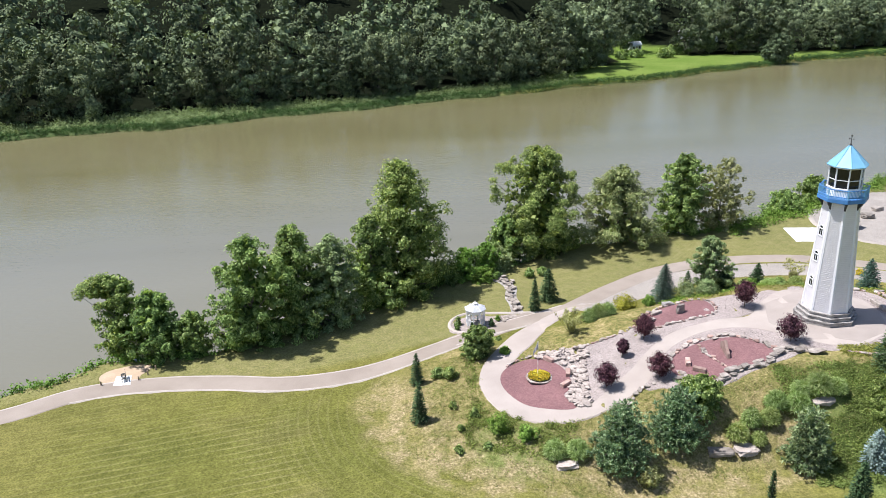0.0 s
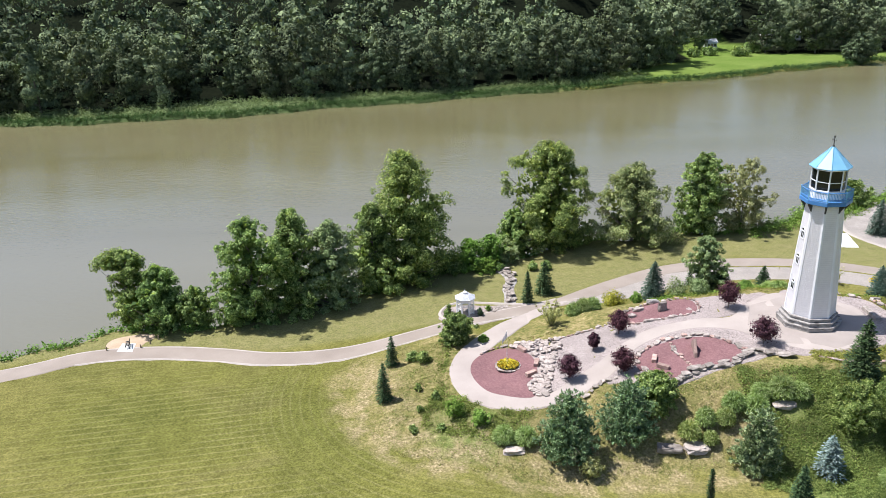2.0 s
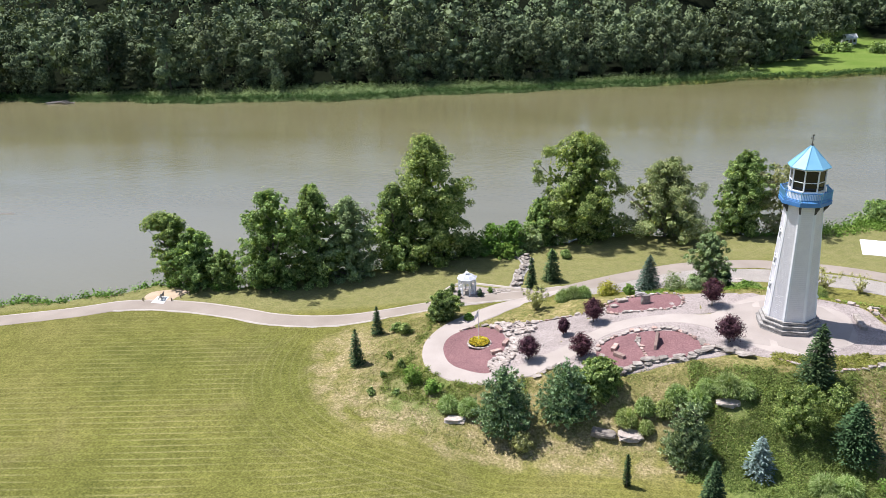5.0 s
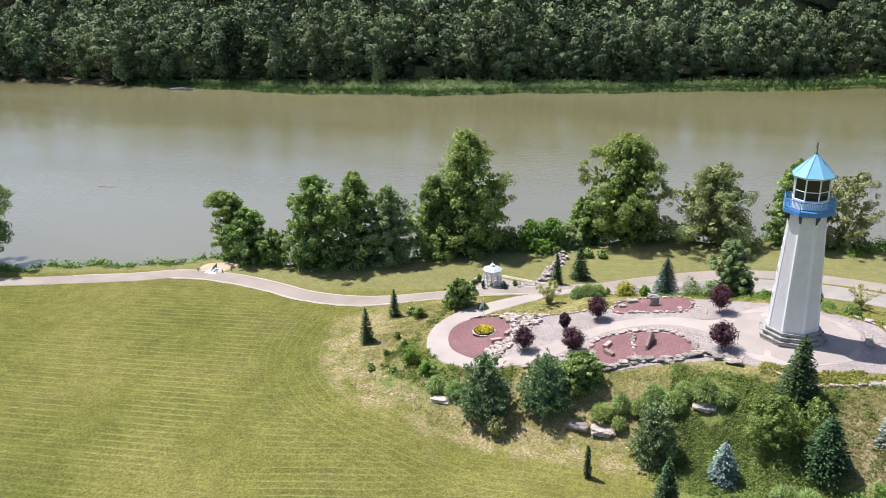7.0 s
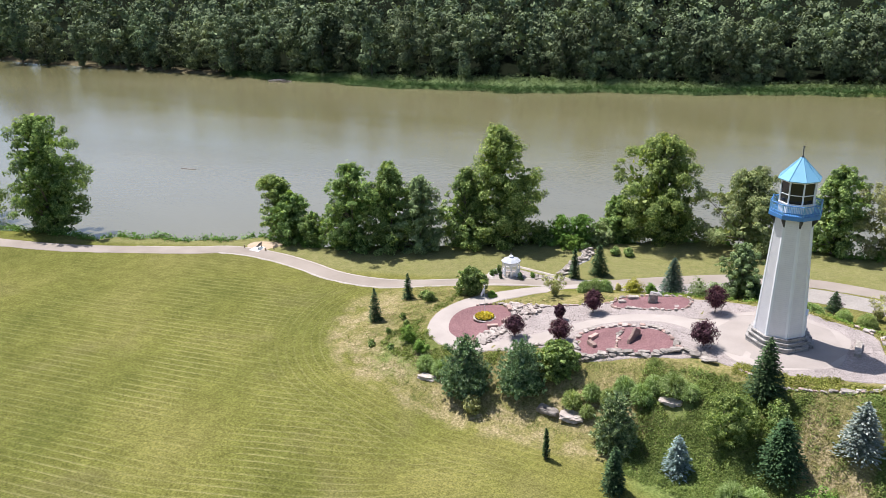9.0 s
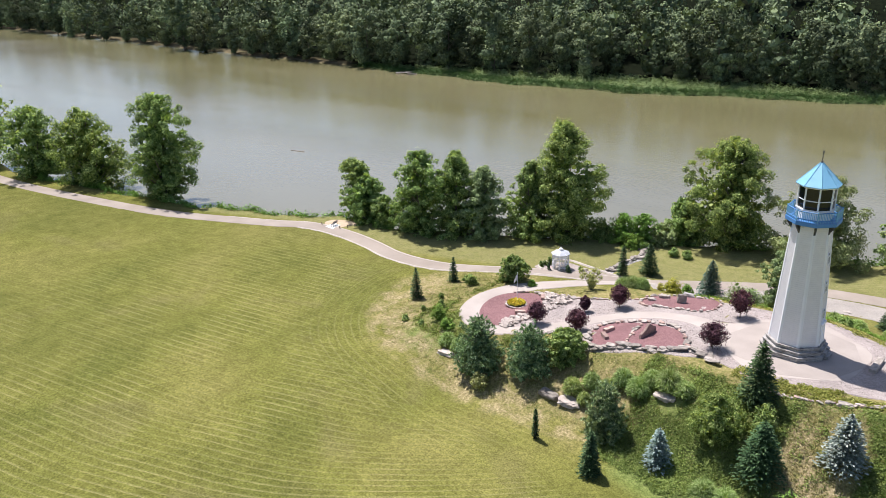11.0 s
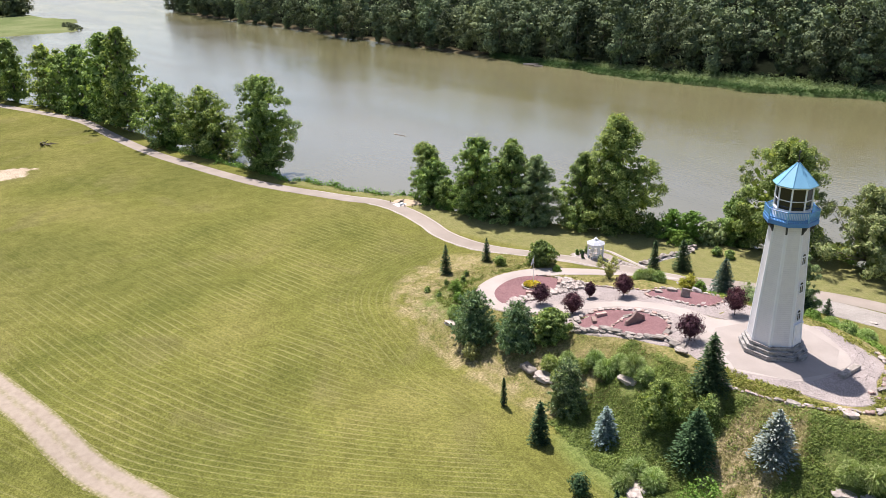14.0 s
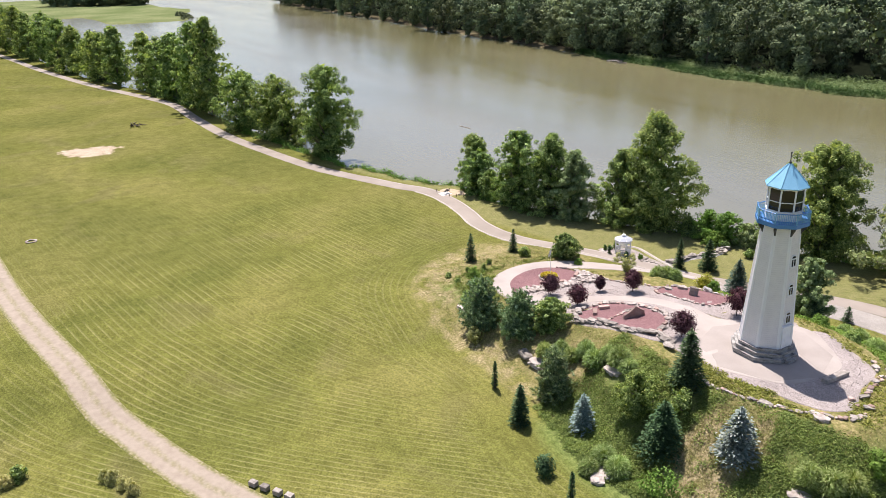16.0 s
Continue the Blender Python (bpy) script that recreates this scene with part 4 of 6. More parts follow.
def on_face(i, z, across=0.0, out=0.0):
    """A pose on the tower's face i: x across it, y outwards, z up its slope."""
    a = (i + 0.5) * math.pi / 4
    ap = tower_r(z) * math.cos(math.pi / 8)
    lean = math.degrees(math.atan((R0 - R1) * math.cos(math.pi / 8) / (Z1 - Z0)))
    return Matrix.Translation((math.cos(a) * ap, math.sin(a) * ap, z)) @ pose(0, 0, 0, 0, 0, math.degrees(a) - 90) @ pose(0, 0, 0, lean, 0, 0) @ Matrix.Translation((across, out, 0))


def arched_window(i, z):
    """An arched sash over a square one, with trim."""
    m = on_face(i, z) @ Matrix.Scale(0.84, 4)
    bm = bmesh.new()
    box(bm, (1.0, 0.14, 0.12), m @ Matrix.Translation((0, 0.03, -0.72)))
    for s in (-1, 1):
        box(bm, (0.1, 0.12, 1.0), m @ Matrix.Translation((s * 0.42, 0.03, -0.2)))
    box(bm, (0.74, 0.12, 0.1), m @ Matrix.Translation((0, 0.03, 0.26)))
    box(bm, (0.06, 0.10, 0.9), m @ Matrix.Translation((0, 0.03, -0.22)))
    for j in range(7):
        a0, a1 = math.pi * j / 7, math.pi * (j + 1) / 7
        p = [m @ Vector((0.42 * math.cos(t), 0.05, 0.34 + 0.36 * math.sin(t))) for t in (a0, a1)]
        tube(bm, p[0], p[1], 0.05, 0.05, 5)
    w = part("window", bm, WHITE, LH, "arched white window frame")
    bm = bmesh.new()
    box(bm, (0.8, 0.05, 0.9), m @ Matrix.Translation((0, 0.012, -0.22)))
    part("lower_pane", bm, GLASS, w, "dark glass")
    bm = bmesh.new()
    vs = [bm.verts.new(m @ Vector((0.38 * math.cos(math.pi * j / 10), 0.03, 0.34 + 0.32 * math.sin(math.pi * j / 10)))) for j in range(11)]
    f = bm.faces.new(vs)
    bmesh.ops.solidify(bm, geom=[f], thickness=0.03)
    part("arch_pane", bm, GLASS, w, "dark glass")


for i in (1, 5):
    for z in (4.6, 7.6, 10.6):
        arched_window(i, z)
# the door, in the face under one row of windows
m = on_face(1, 2.45)
bm = bmesh.new()
box(bm, (1.15, 0.10, 2.15), m @ Matrix.Translation((0, 0.05, 0)))
door = part("door", bm, WHITE, LH, "white panelled door")
for dz in (0.55, -0.45):
    bm = bmesh.new()
    box(bm, (0.6, 0.03, 0.75), m @ Matrix.Translation((0, 0.115, dz)))
    part("door_panel", bm, WHITE, door)
bm = bmesh.new()
box(bm, (1.5, 0.25, 0.18), m @ Matrix.Translation((0, 0.12, 1.2)))
for s in (-1, 1):
    box(bm, (0.14, 0.16, 2.3), m @ Matrix.Translation((s * 0.66, 0.06, 0)))
part("door_frame", bm, WHITE, LH)
bm = bmesh.new()
ax, ay = math.cos(1.5 * math.pi / 4), math.sin(1.5 * math.pi / 4)
for j in range(4):
    box(bm, (1.3, 0.34, 0.34), Matrix.Translation((ax * (2.52 + 0.28 * j), ay * (2.52 + 0.28 * j), 1.2 - 0.34 * j)) @ pose(0, 0, 0, 0, 0, 67.5 - 90))
part("door_steps", bm, LEDGE, LH, "grey stone steps to the door")
# gallery: deck, fascia, brackets, railing
part("gallery_deck", prism([(1.9, 13.95), (2.52, 14.2), (2.6, 14.2), (2.6, 14.6), (1.9, 14.6)]), BLUE_DEEP, LH, "blue gallery deck and fascia")
for i in range(8):
    a = i * math.pi / 4
    bm = bmesh.new()
    m = pose(0, 0, 0, 0, 0, math.degrees(a))
    vs = [bm.verts.new(m @ Vector(q)) for q in ((1.88, -0.09, 13.1), (1.84, -0.09, 14.1), (2.45, -0.09, 14.2), (2.36, -0.09, 13.9), (2.05, -0.09, 13.5))]
    f = bm.faces.new(vs)
    ex = bmesh.ops.extrude_face_region(bm, geom=[f])["geom"]
    bmesh.ops.translate(bm, verts=[v for v in ex if isinstance(v, bmesh.types.BMVert)], vec=m.to_3x3() @ Vector((0, 0.18, 0)))
    part("bracket", bm, DARK, LH, "dark bracket under the gallery")
corners = octagon_ring(2.5, 0)
for i in range(8):
    a, b = corners[i], corners[(i + 1) % 8]
    bm = bmesh.new()
    tube(bm, a + Vector((0, 0, 14.6)), a + Vector((0, 0, 15.75)), 0.06, 0.06, 6)
    post = part("rail_post", bm, BLUE, LH)
    for h in (15.62, 14.85):
        bm = bmesh.new()
        tube(bm, a + Vector((0, 0, h)), b + Vector((0, 0, h)), 0.05, 0.05, 6)
        part("rail", bm, BLUE_DEEP, LH)
    for j in range(1, 12):
        p = a.lerp(b, j / 12)
        bm = bmesh.new()
        tube(bm, p + Vector((0, 0, 14.6)), p + Vector((0, 0, 15.6)), 0.028, 0.028, 4)
        part("baluster", bm, BLUE, LH)
# lantern room
part("lantern_base", prism([(1.74, 14.55), (1.74, 15.5), (1.82, 15.5), (1.82, 15.62), (1.7, 15.62)]), WHITE, LH, "white lantern room base")
part("lantern_glass", prism([(1.66, 15.6), (1.66, 17.85)]), GLASS, LH, "dark lantern glass")
lc = octagon_ring(1.7, 0)
for i in range(8):
    a, b = lc[i], lc[(i + 1) % 8]
    bm = bmesh.new()
    tube(bm, a + Vector((0, 0, 15.5)), a + Vector((0, 0, 17.9)), 0.085, 0.085, 6)
    part("lantern_post", bm, WHITE, LH)
    bm = bmesh.new()
    tube(bm, a * 0.985 + Vector((0, 0, 16.5)), b * 0.985 + Vector((0, 0, 16.5)), 0.05, 0.05, 5)
    part("mullion", bm, WHITE, LH)
part("eave", prism([(1.75, 17.75), (2.0, 17.85), (2.0, 17.98), (1.8, 18.05)]), WHITE, LH, "white eave")
roof = part("roof", prism([(2.08, 17.93), (2.1, 18.0), (0.16, 20.0), (0.1, 20.05)]), BLUE, LH, "light blue metal roof")
for i in range(8):
    a = i * math.pi / 4
    bm = bmesh.new()
    tube(bm, (2.08 * math.cos(a), 2.08 * math.sin(a), 18.02), (0.15 * math.cos(a), 0.15 * math.sin(a), 20.03), 0.045, 0.04, 5)
    part("ridge", bm, BLUE, roof)
bm = bmesh.new()
tube(bm, (0, 0, 20), (0, 0, 21.2), 0.05, 0.03, 6)
bmesh.ops.create_icosphere(bm, subdivisions=2, radius=0.13, matrix=Matrix.Translation((0, 0, 20.15)))
bmesh.ops.create_icosphere(bm, subdivisions=2, radius=0.11, matrix=Matrix.Translation((0, 0, 21.12)))
vane = part("finial", bm, DARK, LH, "dark finial with a weather vane")
bm = bmesh.new()
tube(bm, (-0.25, 0, 20.75), (0.3, 0, 20.75), 0.018, 0.018, 5)
bmesh.ops.create_cone(bm, cap_ends=True, segments=6, radius1=0.06, radius2=0.0, depth=0.14, matrix=Matrix.Translation((0.3, 0, 20.75)) @ pose(0, 0, 0, 0, 90, 0))
box(bm, (0.15, 0.02, 0.18), Matrix.Translation((-0.22, 0, 20.77)))
part("weather_vane", bm, DARK, vane)

# ---- riverside trees ----
big = "leafy green riverside tree with an uneven crown"
broad_tree("riverside_tree", "leaning dark green tree at the water's edge", -35.4, 92.2, 11.6, 6.0, "column", LEAF, 5000, 0.46, 11, z=-7.0,
           extra=((-2.4, 0, 10.8, 1.3, 1.2, 0.9), (-3.6, 0.2, 10.2, 1.1, 1.0, 0.8), (-4.6, 0.2, 9.4, 0.8, 0.8, 0.7), (-1.2, 0, 11.2, 1.1, 1.1, 0.8), (-2.8, 0.3, 9.7, 0.9, 0.9, 0.8)))
broad_tree("riverside_tree", big, -30.6, 90.4, 9.6, 6.6, "round", LEAF, 5000, 0.46, 12, z=-6.6)
broad_tree("riverside_tree", "low bushy tree on the bank", -26.2, 90.6, 6.6, 4.6, "round", LEAF, 2600, 0.44, 13, z=-6.4)
broad_tree("riverside_tree", big, -18.9, 92.0, 15.8, 8.6, "column", LEAF, 9400, 0.46, 14, z=-6.8, stems=((-3.4, -0.6, 9.0, 5.4, "round"),))
broad_tree("riverside_tree", big, -14.2, 96.0, 16.2, 8.8, "tall", LEAF, 8800, 0.46, 15, z=-7.0)
broad_tree("riverside_tree", "paler green riverside tree", -9.3, 97.6, 13.8, 8.0, "tall", LEAF_SILVER, 7000, 0.44, 16, z=-6.9)
broad_tree("riverside_tree", "tall poplar-like tree with a high narrow top", 0.4, 107.4, 20.8, 13.0, "tall", LEAF, 14500, 0.48, 17, z=-7.0, stems=((3.6, -0.6, 12.5, 8.5, "round"),),
           extra=((-1.6, 0, 19.8, 1.2, 1.1, 1.3), (-1.4, 0, 18.2, 1.4, 1.3, 1.2), (-0.4, 0.3, 20.4, 0.9, 0.9, 0.9)))
broad_tree("riverside_tree", big, -4.2, 104.0, 14.0, 8.4, "tall", LEAF, 8600, 0.46, 18, z=-6.9)
for i, (x, y, h, w, leaf) in enumerate(((6.4, 110.2, 3.4, 4.2, LEAF), (9.4, 111.6, 5.4, 4.8, LEAF_LIME), (12.6, 112.6, 5.8, 4.6, LEAF_LIME), (15.0, 114.6, 4.2, 4.4, LEAF_SILVER), (12.2, 110.4, 2.6, 3.6, LEAF_LIME))):
    broad_tree("bank_bush", "bright leafy bush beside the stream mouth", x, y, h, w, "round", leaf, 1500, 0.4, 119 + i, group="bushes at the stream mouth", category="bush", z=-6.4)
broad_tree("riverside_tree", "tall full green tree on the bank", 22.8, 122.2, 18.4, 12.0, "round", LEAF, 14500, 0.48, 520, z=-6.9)
broad_tree("riverside_tree", big, 16.6, 118.8, 9.5, 6.5, "round", LEAF, 3600, 0.55, 21)
broad_tree("riverside_tree", "silvery willow leaning over the river", 36.4, 124.0, 12.8, 12.5, "willow", LEAF_SILVER, 8200, 0.5, 22, slim=0.4)
broad_tree("riverside_tree", big, 48.5, 128.0, 14.0, 8.0, "round", LEAF, 5600, 0.55, 23)
broad_tree("riverside_tree", "half-bare tree with thin dry foliage", 56.0, 130.0, 14.0, 9.0, "thin", LEAF_DRY, 8000, 0.40, 24, core=0.06, thick=0.14)
broad_tree("riverside_tree", "round green bush by the water", 72.5, 139.0, 6.5, 7.0, "round", LEAF, 2600, 0.55, 25)
broad_tree("riverside_tree", "round green bush by the water", 80.0, 143.0, 7.0, 7.0, "round", LEAF, 2600, 0.55, 26)
broad_tree("riverside_tree", "tall upright tree between path and river", -75.2, 73.6, 22.0, 11.8, "column", LEAF, 13000, 0.55, 27, stems=((4.0, -1.5, 14.0, 8.0, "round"),))
broad_tree("riverside_tree", big, -100.0, 68.6, 19.5, 14.5, "round", LEAF, 8600, 0.62, 28, stems=((5.5, 1.0, 16.0, 9.0, "column"),))
broad_tree("riverside_tree", big, -115.5, 63.4, 16.5, 13.0, "round", LEAF, 6600, 0.62, 29)
spit_trees = ((-775, 40), (-792, 52), (-770, 60), (-785, 72), (-760, 73), (-775, 85), (-800, 92), (-752, 97), (-768, 106), (-820, 60), (-830, 100), (-850, 80), (-790, 25), (-815, 35))
for i, (x, y) in enumerate(spit_trees):
    broad_tree("riverside_tree", "distant tree on the far point of land", x, y, 24, 22, "round", LEAF_FAR, 1500, 1.9, 130 + i)
far_line = ((-140, 60, 26, 13), (-152, 58, 24, 12), (-163, 59, 20, 12), (-178, 55, 23, 13), (-190, 52, 20, 12), (-203, 49, 22, 13), (-218, 40, 19, 12), (-232, 36, 18, 12),
            (-246, 34, 20, 13), (-262, 27, 18, 12), (-280, 22, 19, 13), (-298, 17, 20, 13), (-320, 10, 19, 13), (-342, 5, 21, 14), (-345, -12, 18, 13), (-365, -2, 22, 15), (-372, -20, 20, 14))
for i, (x, y, h, w) in enumerate(far_line):
    broad_tree("riverside_tree", "leafy tree in the row along the far footpath", x, y - 1, h * 1.1, w * 1.05, "round" if i % 3 else "tall", LEAF, 3800, 0.75, 40 + i)

# ---- forest on the far bank ----
rng = np.random.default_rng(77)


def forest_crown(r, tall, wide, n, size, style):
    lobes = [(x, y, z, a * 1.55, b * 1.55, c * 1.45) for x, y, z, a, b, c in crown_lobes(r, tall, wide, style, 30)]
    return lobes, quads_mesh("crown", leaves_on_lobes(r, lobes, n, size, 0.7, 0.35, 0.3, 0.24, 0.18, 0.12, 0.9), LEAF_FAR)


kinds, plainer = [], []
for i in range(9):
    r = np.random.default_rng(200 + i)
    style = ("wood", "round", "wood")[i % 3]
    lobes, mesh = forest_crown(r, 24, r.uniform(11, 16), 2900, 0.66, style)
    kinds.append((branches(r, 21, lobes[3::5], 0.32), mesh))
    plainer.append(forest_crown(r, 24, r.uniform(13, 18), 1500, 0.9, style)[1])
firsts = []


spots = []
x = -1000.0
while x < 420:
    spots.append((x, float(far_shore(x)) + wood_edge(x) + rng.uniform(2, 6)))
    x += rng.uniform(9, 15) * (1 if x > -330 else 2.0)
for i, (x, y) in enumerate(spots):
    k = i % 9
    m = pose(x, y, up(x, y) - 0.3, 0, 0, rng.uniform(0, 360)) @ Matrix.Scale((rng.uniform(0.75, 1.2) if i % 8 else rng.uniform(0.45, 0.6)) * (1 if x > -330 else 1.25), 4)
    if k >= len(firsts):
        t = thing("forest_tree", "dark green tree at the edge of the far woods", "tree", (0, 0, 0), 0, "trees along the far bank")
        bm, me = kinds[k]
        part("trunk", bm, BARK, t)
        part("crown", me, None, t)
        t.matrix_basis = m
        firsts.append(t)
    else:
        c = copy_thing(firsts[k], Matrix())
        c.matrix_basis = m
# deep rows behind, too many to count
crowns = []
for k, row in enumerate((13, 28, 46, 68, 95, 125)):
    x = -1000.0 + 3 * k
    while x < 460:
        y = float(far_shore(x)) + wood_edge(x) + row + rng.uniform(-4, 4)
        x += rng.uniform(10, 17) * (1 if row < 30 else 1.3) * (1 if x > -330 else 2.4)
        if noise.noise(Vector((x * 0.035, row * 0.3, 4))) < -0.22:
            continue
        me = plainer[int(rng.integers(9))]
        co = np.empty(len(me.vertices) * 3, np.float32)
        me.vertices.foreach_get("co", co)
        v = co.reshape(-1, 4, 3)
        v = v[(v[:, 0, 2] > (1 if row < 20 else 6)) & (rng.random(len(v)) < ((1.0 if row < 50 else 0.6) if x > -330 else 0.4))]
        a, s = rng.uniform(0, 6.28), rng.uniform(0.75, 1.3) * (1 if x > -330 else 1.4)
        R = np.array([[math.cos(a), -math.sin(a), 0], [math.sin(a), math.cos(a), 0], [0, 0, 1]]) * s
        v = v @ R.T
        crowns.append(v[v[:, 0, 1] < 4.5] + np.array([x, y, up(x, y) - 0.5]))
tagged(part("far_woods", quads_mesh("far_woods", np.concatenate(crowns), LEAF_FAR), None), "dense dark green woodland rising behind the far bank", "woodland", kind="stuff")

# ---- garden: small trees, evergreens, shrubs ----
LEAF_GOLD = leaf_material("golden shrub leaves", (0.22, 0.22, 0.03), (0.40, 0.36, 0.05), (0.58, 0.50, 0.10), 0.2)
maple = "small round purple-leaved maple in the gravel bed"


def small_tree(name, label, x, y, tall, wide, leaf, n, size, seed, group, clear=0.3):
    rng = np.random.default_rng(seed)
    t = thing(name, label, "tree", (x, y, up(x, y)), 0, group)
    lobes = []
    for i in range(15):
        a, f = i * 2.4, (i + 0.5) / 15
        r = wide / 2 * math.sin(math.pi * (0.12 + 0.76 * f)) ** 0.7
        s = wide * rng.uniform(0.15, 0.23)
        lobes.append((math.cos(a) * max(r - s, 0), math.sin(a) * max(r - s, 0), tall * (clear + (0.94 - clear) * f), s, s, s * 0.9))
    part("trunk", branches(rng, tall, lobes, 0.07), BARK, t)
    part("crown", quads_mesh("crown", leaves_on_lobes(rng, lobes, n, size, 0.55, 0.7), leaf), None, t)
    return t


for x, y, h, w, s in ((21.5, 72.7, 2.7, 2.8, 1), (24.7, 78.2, 2.1, 1.5, 2), (27.9, 81.0, 2.8, 2.8, 3), (27.2, 72.9, 2.7, 3.0, 4), (41.3, 85.1, 3.4, 3.0, 5), (42.5, 75.8, 2.9, 3.4, 6)):
    small_tree("purple_maple", maple if w > 2 else "very small purple-leaved maple in the gravel bed", x, y, h, w, LEAF_PURPLE, 2600, 0.18, 300 + s, "purple maples")

conifer("lawn_spruce", "young dark green spruce on the lawn", 1.6, 71.3, 4.5, 2.1, NEEDLE, 0.28, 401, 0.9)
conifer("lawn_spruce", "young dark green spruce on the lawn", 1.5, 78.9, 3.8, 1.8, NEEDLE, 0.26, 402, 0.9)
conifer("grey_spruce", "dense grey-green spruce beside the red bed", 34.0, 92.7, 5.3, 3.8, NEEDLE_TEAL, 0.28, 403, 1.3)
conifer("narrow_spruce", "narrow dark spruce beside the stream", 18.0, 97.9, 4.7, 1.9, NEEDLE, 0.27, 404, 1.1)
conifer("lawn_spruce", "bushy green spruce on the river lawn", 20.5, 101.2, 4.9, 3.2, NEEDLE, 0.3, 405, 1.2)
conifer("low_conifer", "small dark evergreen beside the tower tree", 43.5, 95.5, 3.6, 3.0, NEEDLE, 0.28, 406, 1.2)
conifer("low_conifer", "small dark evergreen in the gravel", 41.6, 104.6, 2.1, 1.7, NEEDLE, 0.25, 407, 0.9)
conifer("low_conifer", "dark bushy evergreen beside the gravel", 52.0, 104.6, 2.8, 2.6, NEEDLE, 0.27, 408, 1.2)
conifer("blue_spruce", "blue-grey spruce at the garden's edge", 65.8, 99.6, 4.6, 3.8, NEEDLE_TEAL, 0.3, 409, 1.2)
conifer("blue_spruce", "blue-grey spruce in the gravel lot", 77.6, 126.4, 6.0, 4.2, NEEDLE_TEAL, 0.34, 410, 1.2)
pine("white_pine", "full soft-needled pine on the slope", 20.6, 62.9, 6.9, 6.2, NEEDLE_PINE, 8200, 0.36, 411)
pine("white_pine", "full soft-needled pine on the slope", 26.5, 64.9, 6.0, 5.9, NEEDLE_PINE, 7400, 0.36, 412)
pine("white_pine", "soft-needled pine among the creeping plants", 38.2, 62.2, 6.4, 4.6, NEEDLE_PINE, 5600, 0.36, 413)
conifer("blue_spruce", "small bright blue spruce on the slope", 44.6, 61.5, 4.1, 3.3, NEEDLE_BLUE, 0.3, 414, 1.2)
conifer("dark_spruce", "narrow dark green spruce at the slope's foot", 40.3, 56.6, 4.8, 2.5, NEEDLE, 0.28, 415, 1.2)
conifer("dark_spruce", "tall dark green spruce below the paving", 50.1, 69.6, 6.1, 4.0, NEEDLE, 0.32, 416, 1.2)
conifer("dark_spruce", "broad green spruce on the slope", 53.0, 64.4, 5.4, 5.0, NEEDLE, 0.32, 417, 1.3)
conifer("blue_spruce", "large silvery blue spruce on the slope", 58.8, 67.7, 5.0, 4.6, NEEDLE_BLUE, 0.36, 418, 1.3)
conifer("arborvitae", "narrow columnar dark arborvitae", 32.9, 57.8, 3.4, 0.78, NEEDLE, 0.22, 419, 0.9, droop=-0.5, power=0.4)
conifer("arborvitae", "narrow columnar dark arborvitae", 53.4, 54.0, 3.6, 0.78, NEEDLE, 0.22, 420, 0.9, droop=-0.5, power=0.4)
broad_tree("garden_tree", "light green small tree behind the tower", 41.6, 96.8, 8.4, 4.6, "column", LEAF_SILVER, 7000, 0.3, 421, group="garden trees")
broad_tree("garden_tree", "bushy fresh green small tree on the slope", 29.5, 67.3, 4.0, 4.0, "round", LEAF, 3800, 0.36, 422, group="garden trees")
broad_tree("garden_tree", "airy dark green small tree among creepers", 48.4, 65.1, 4.8, 3.9, "round", LEAF, 3000, 0.24, 423, group="garden trees")
broad_tree("garden_tree", "round green bush-like tree by the walk", 8.8, 83.6, 3.7, 3.7, "round", LEAF, 5600, 0.3, 424, group="garden trees")
shrub("straw_shrub", "pale yellow-green shrub with thin leaves", 20.4, 86.0, 3.0, 3.0, LEAF_STRAW, 2600, 0.16, 431, style="vase")
shrub("straw_shrub", "pale yellow-green shrub with thin leaves", 57.2, 104.2, 3.2, 3.6, LEAF_STRAW, 1500, 0.18, 432, style="vase")
shrub("straw_shrub", "small pale shrub in the gravel", 62.0, 104.8, 2.6, 2.8, LEAF_STRAW, 700, 0.16, 433, style="vase")
for x, y, w in ((23.5, 89.0, 2.0), (24.7, 89.3, 2.1), (25.9, 89.7, 1.9)):
    grass_clump(x, y, 1.5, w, int(x * 10), "dense dark green clump of tall garden grass")
shrub("yellow_shrub", "yellow-green spreading shrub above the red bed", 28.9, 92.4, 1.5, 3.4, LEAF_GOLD, 1300, 0.22, 435)
shrub("yellow_shrub", "small yellow shrub in the gravel", 67.8, 105.2, 0.9, 1.6, LEAF_YELLOW, 400, 0.18, 436)
for i, (x, y, h, w) in enumerate(((5.2, 78.8, 1.2, 2.2), (3.9, 79.6, 1.0, 1.7))):
    shrub("round_bush", "low round dark green bush on the lawn", x, y, h, w, LEAF, 900, 0.22, 440 + i)
for i, (x, y, h, w) in enumerate(((9.4, 67.8, 1.9, 2.6), (7.3, 70.5, 1.0, 1.0), (12.0, 66.6, 1.3, 2.2), (12.0, 83.8, 0.7, 1.4), (5.7, 68.7, 0.7, 0.8), (5.3, 65.7, 0.7, 0.9), (8.2, 65.7, 0.7, 0.9), (5.2, 72.5, 0.8, 0.9))):
    shrub("slope_shrub", "small green shrub in rough grass", x, y, h, w, LEAF_LIME if w > 1 else LEAF, 700 if w > 1 else 260, 0.24, 450 + i)
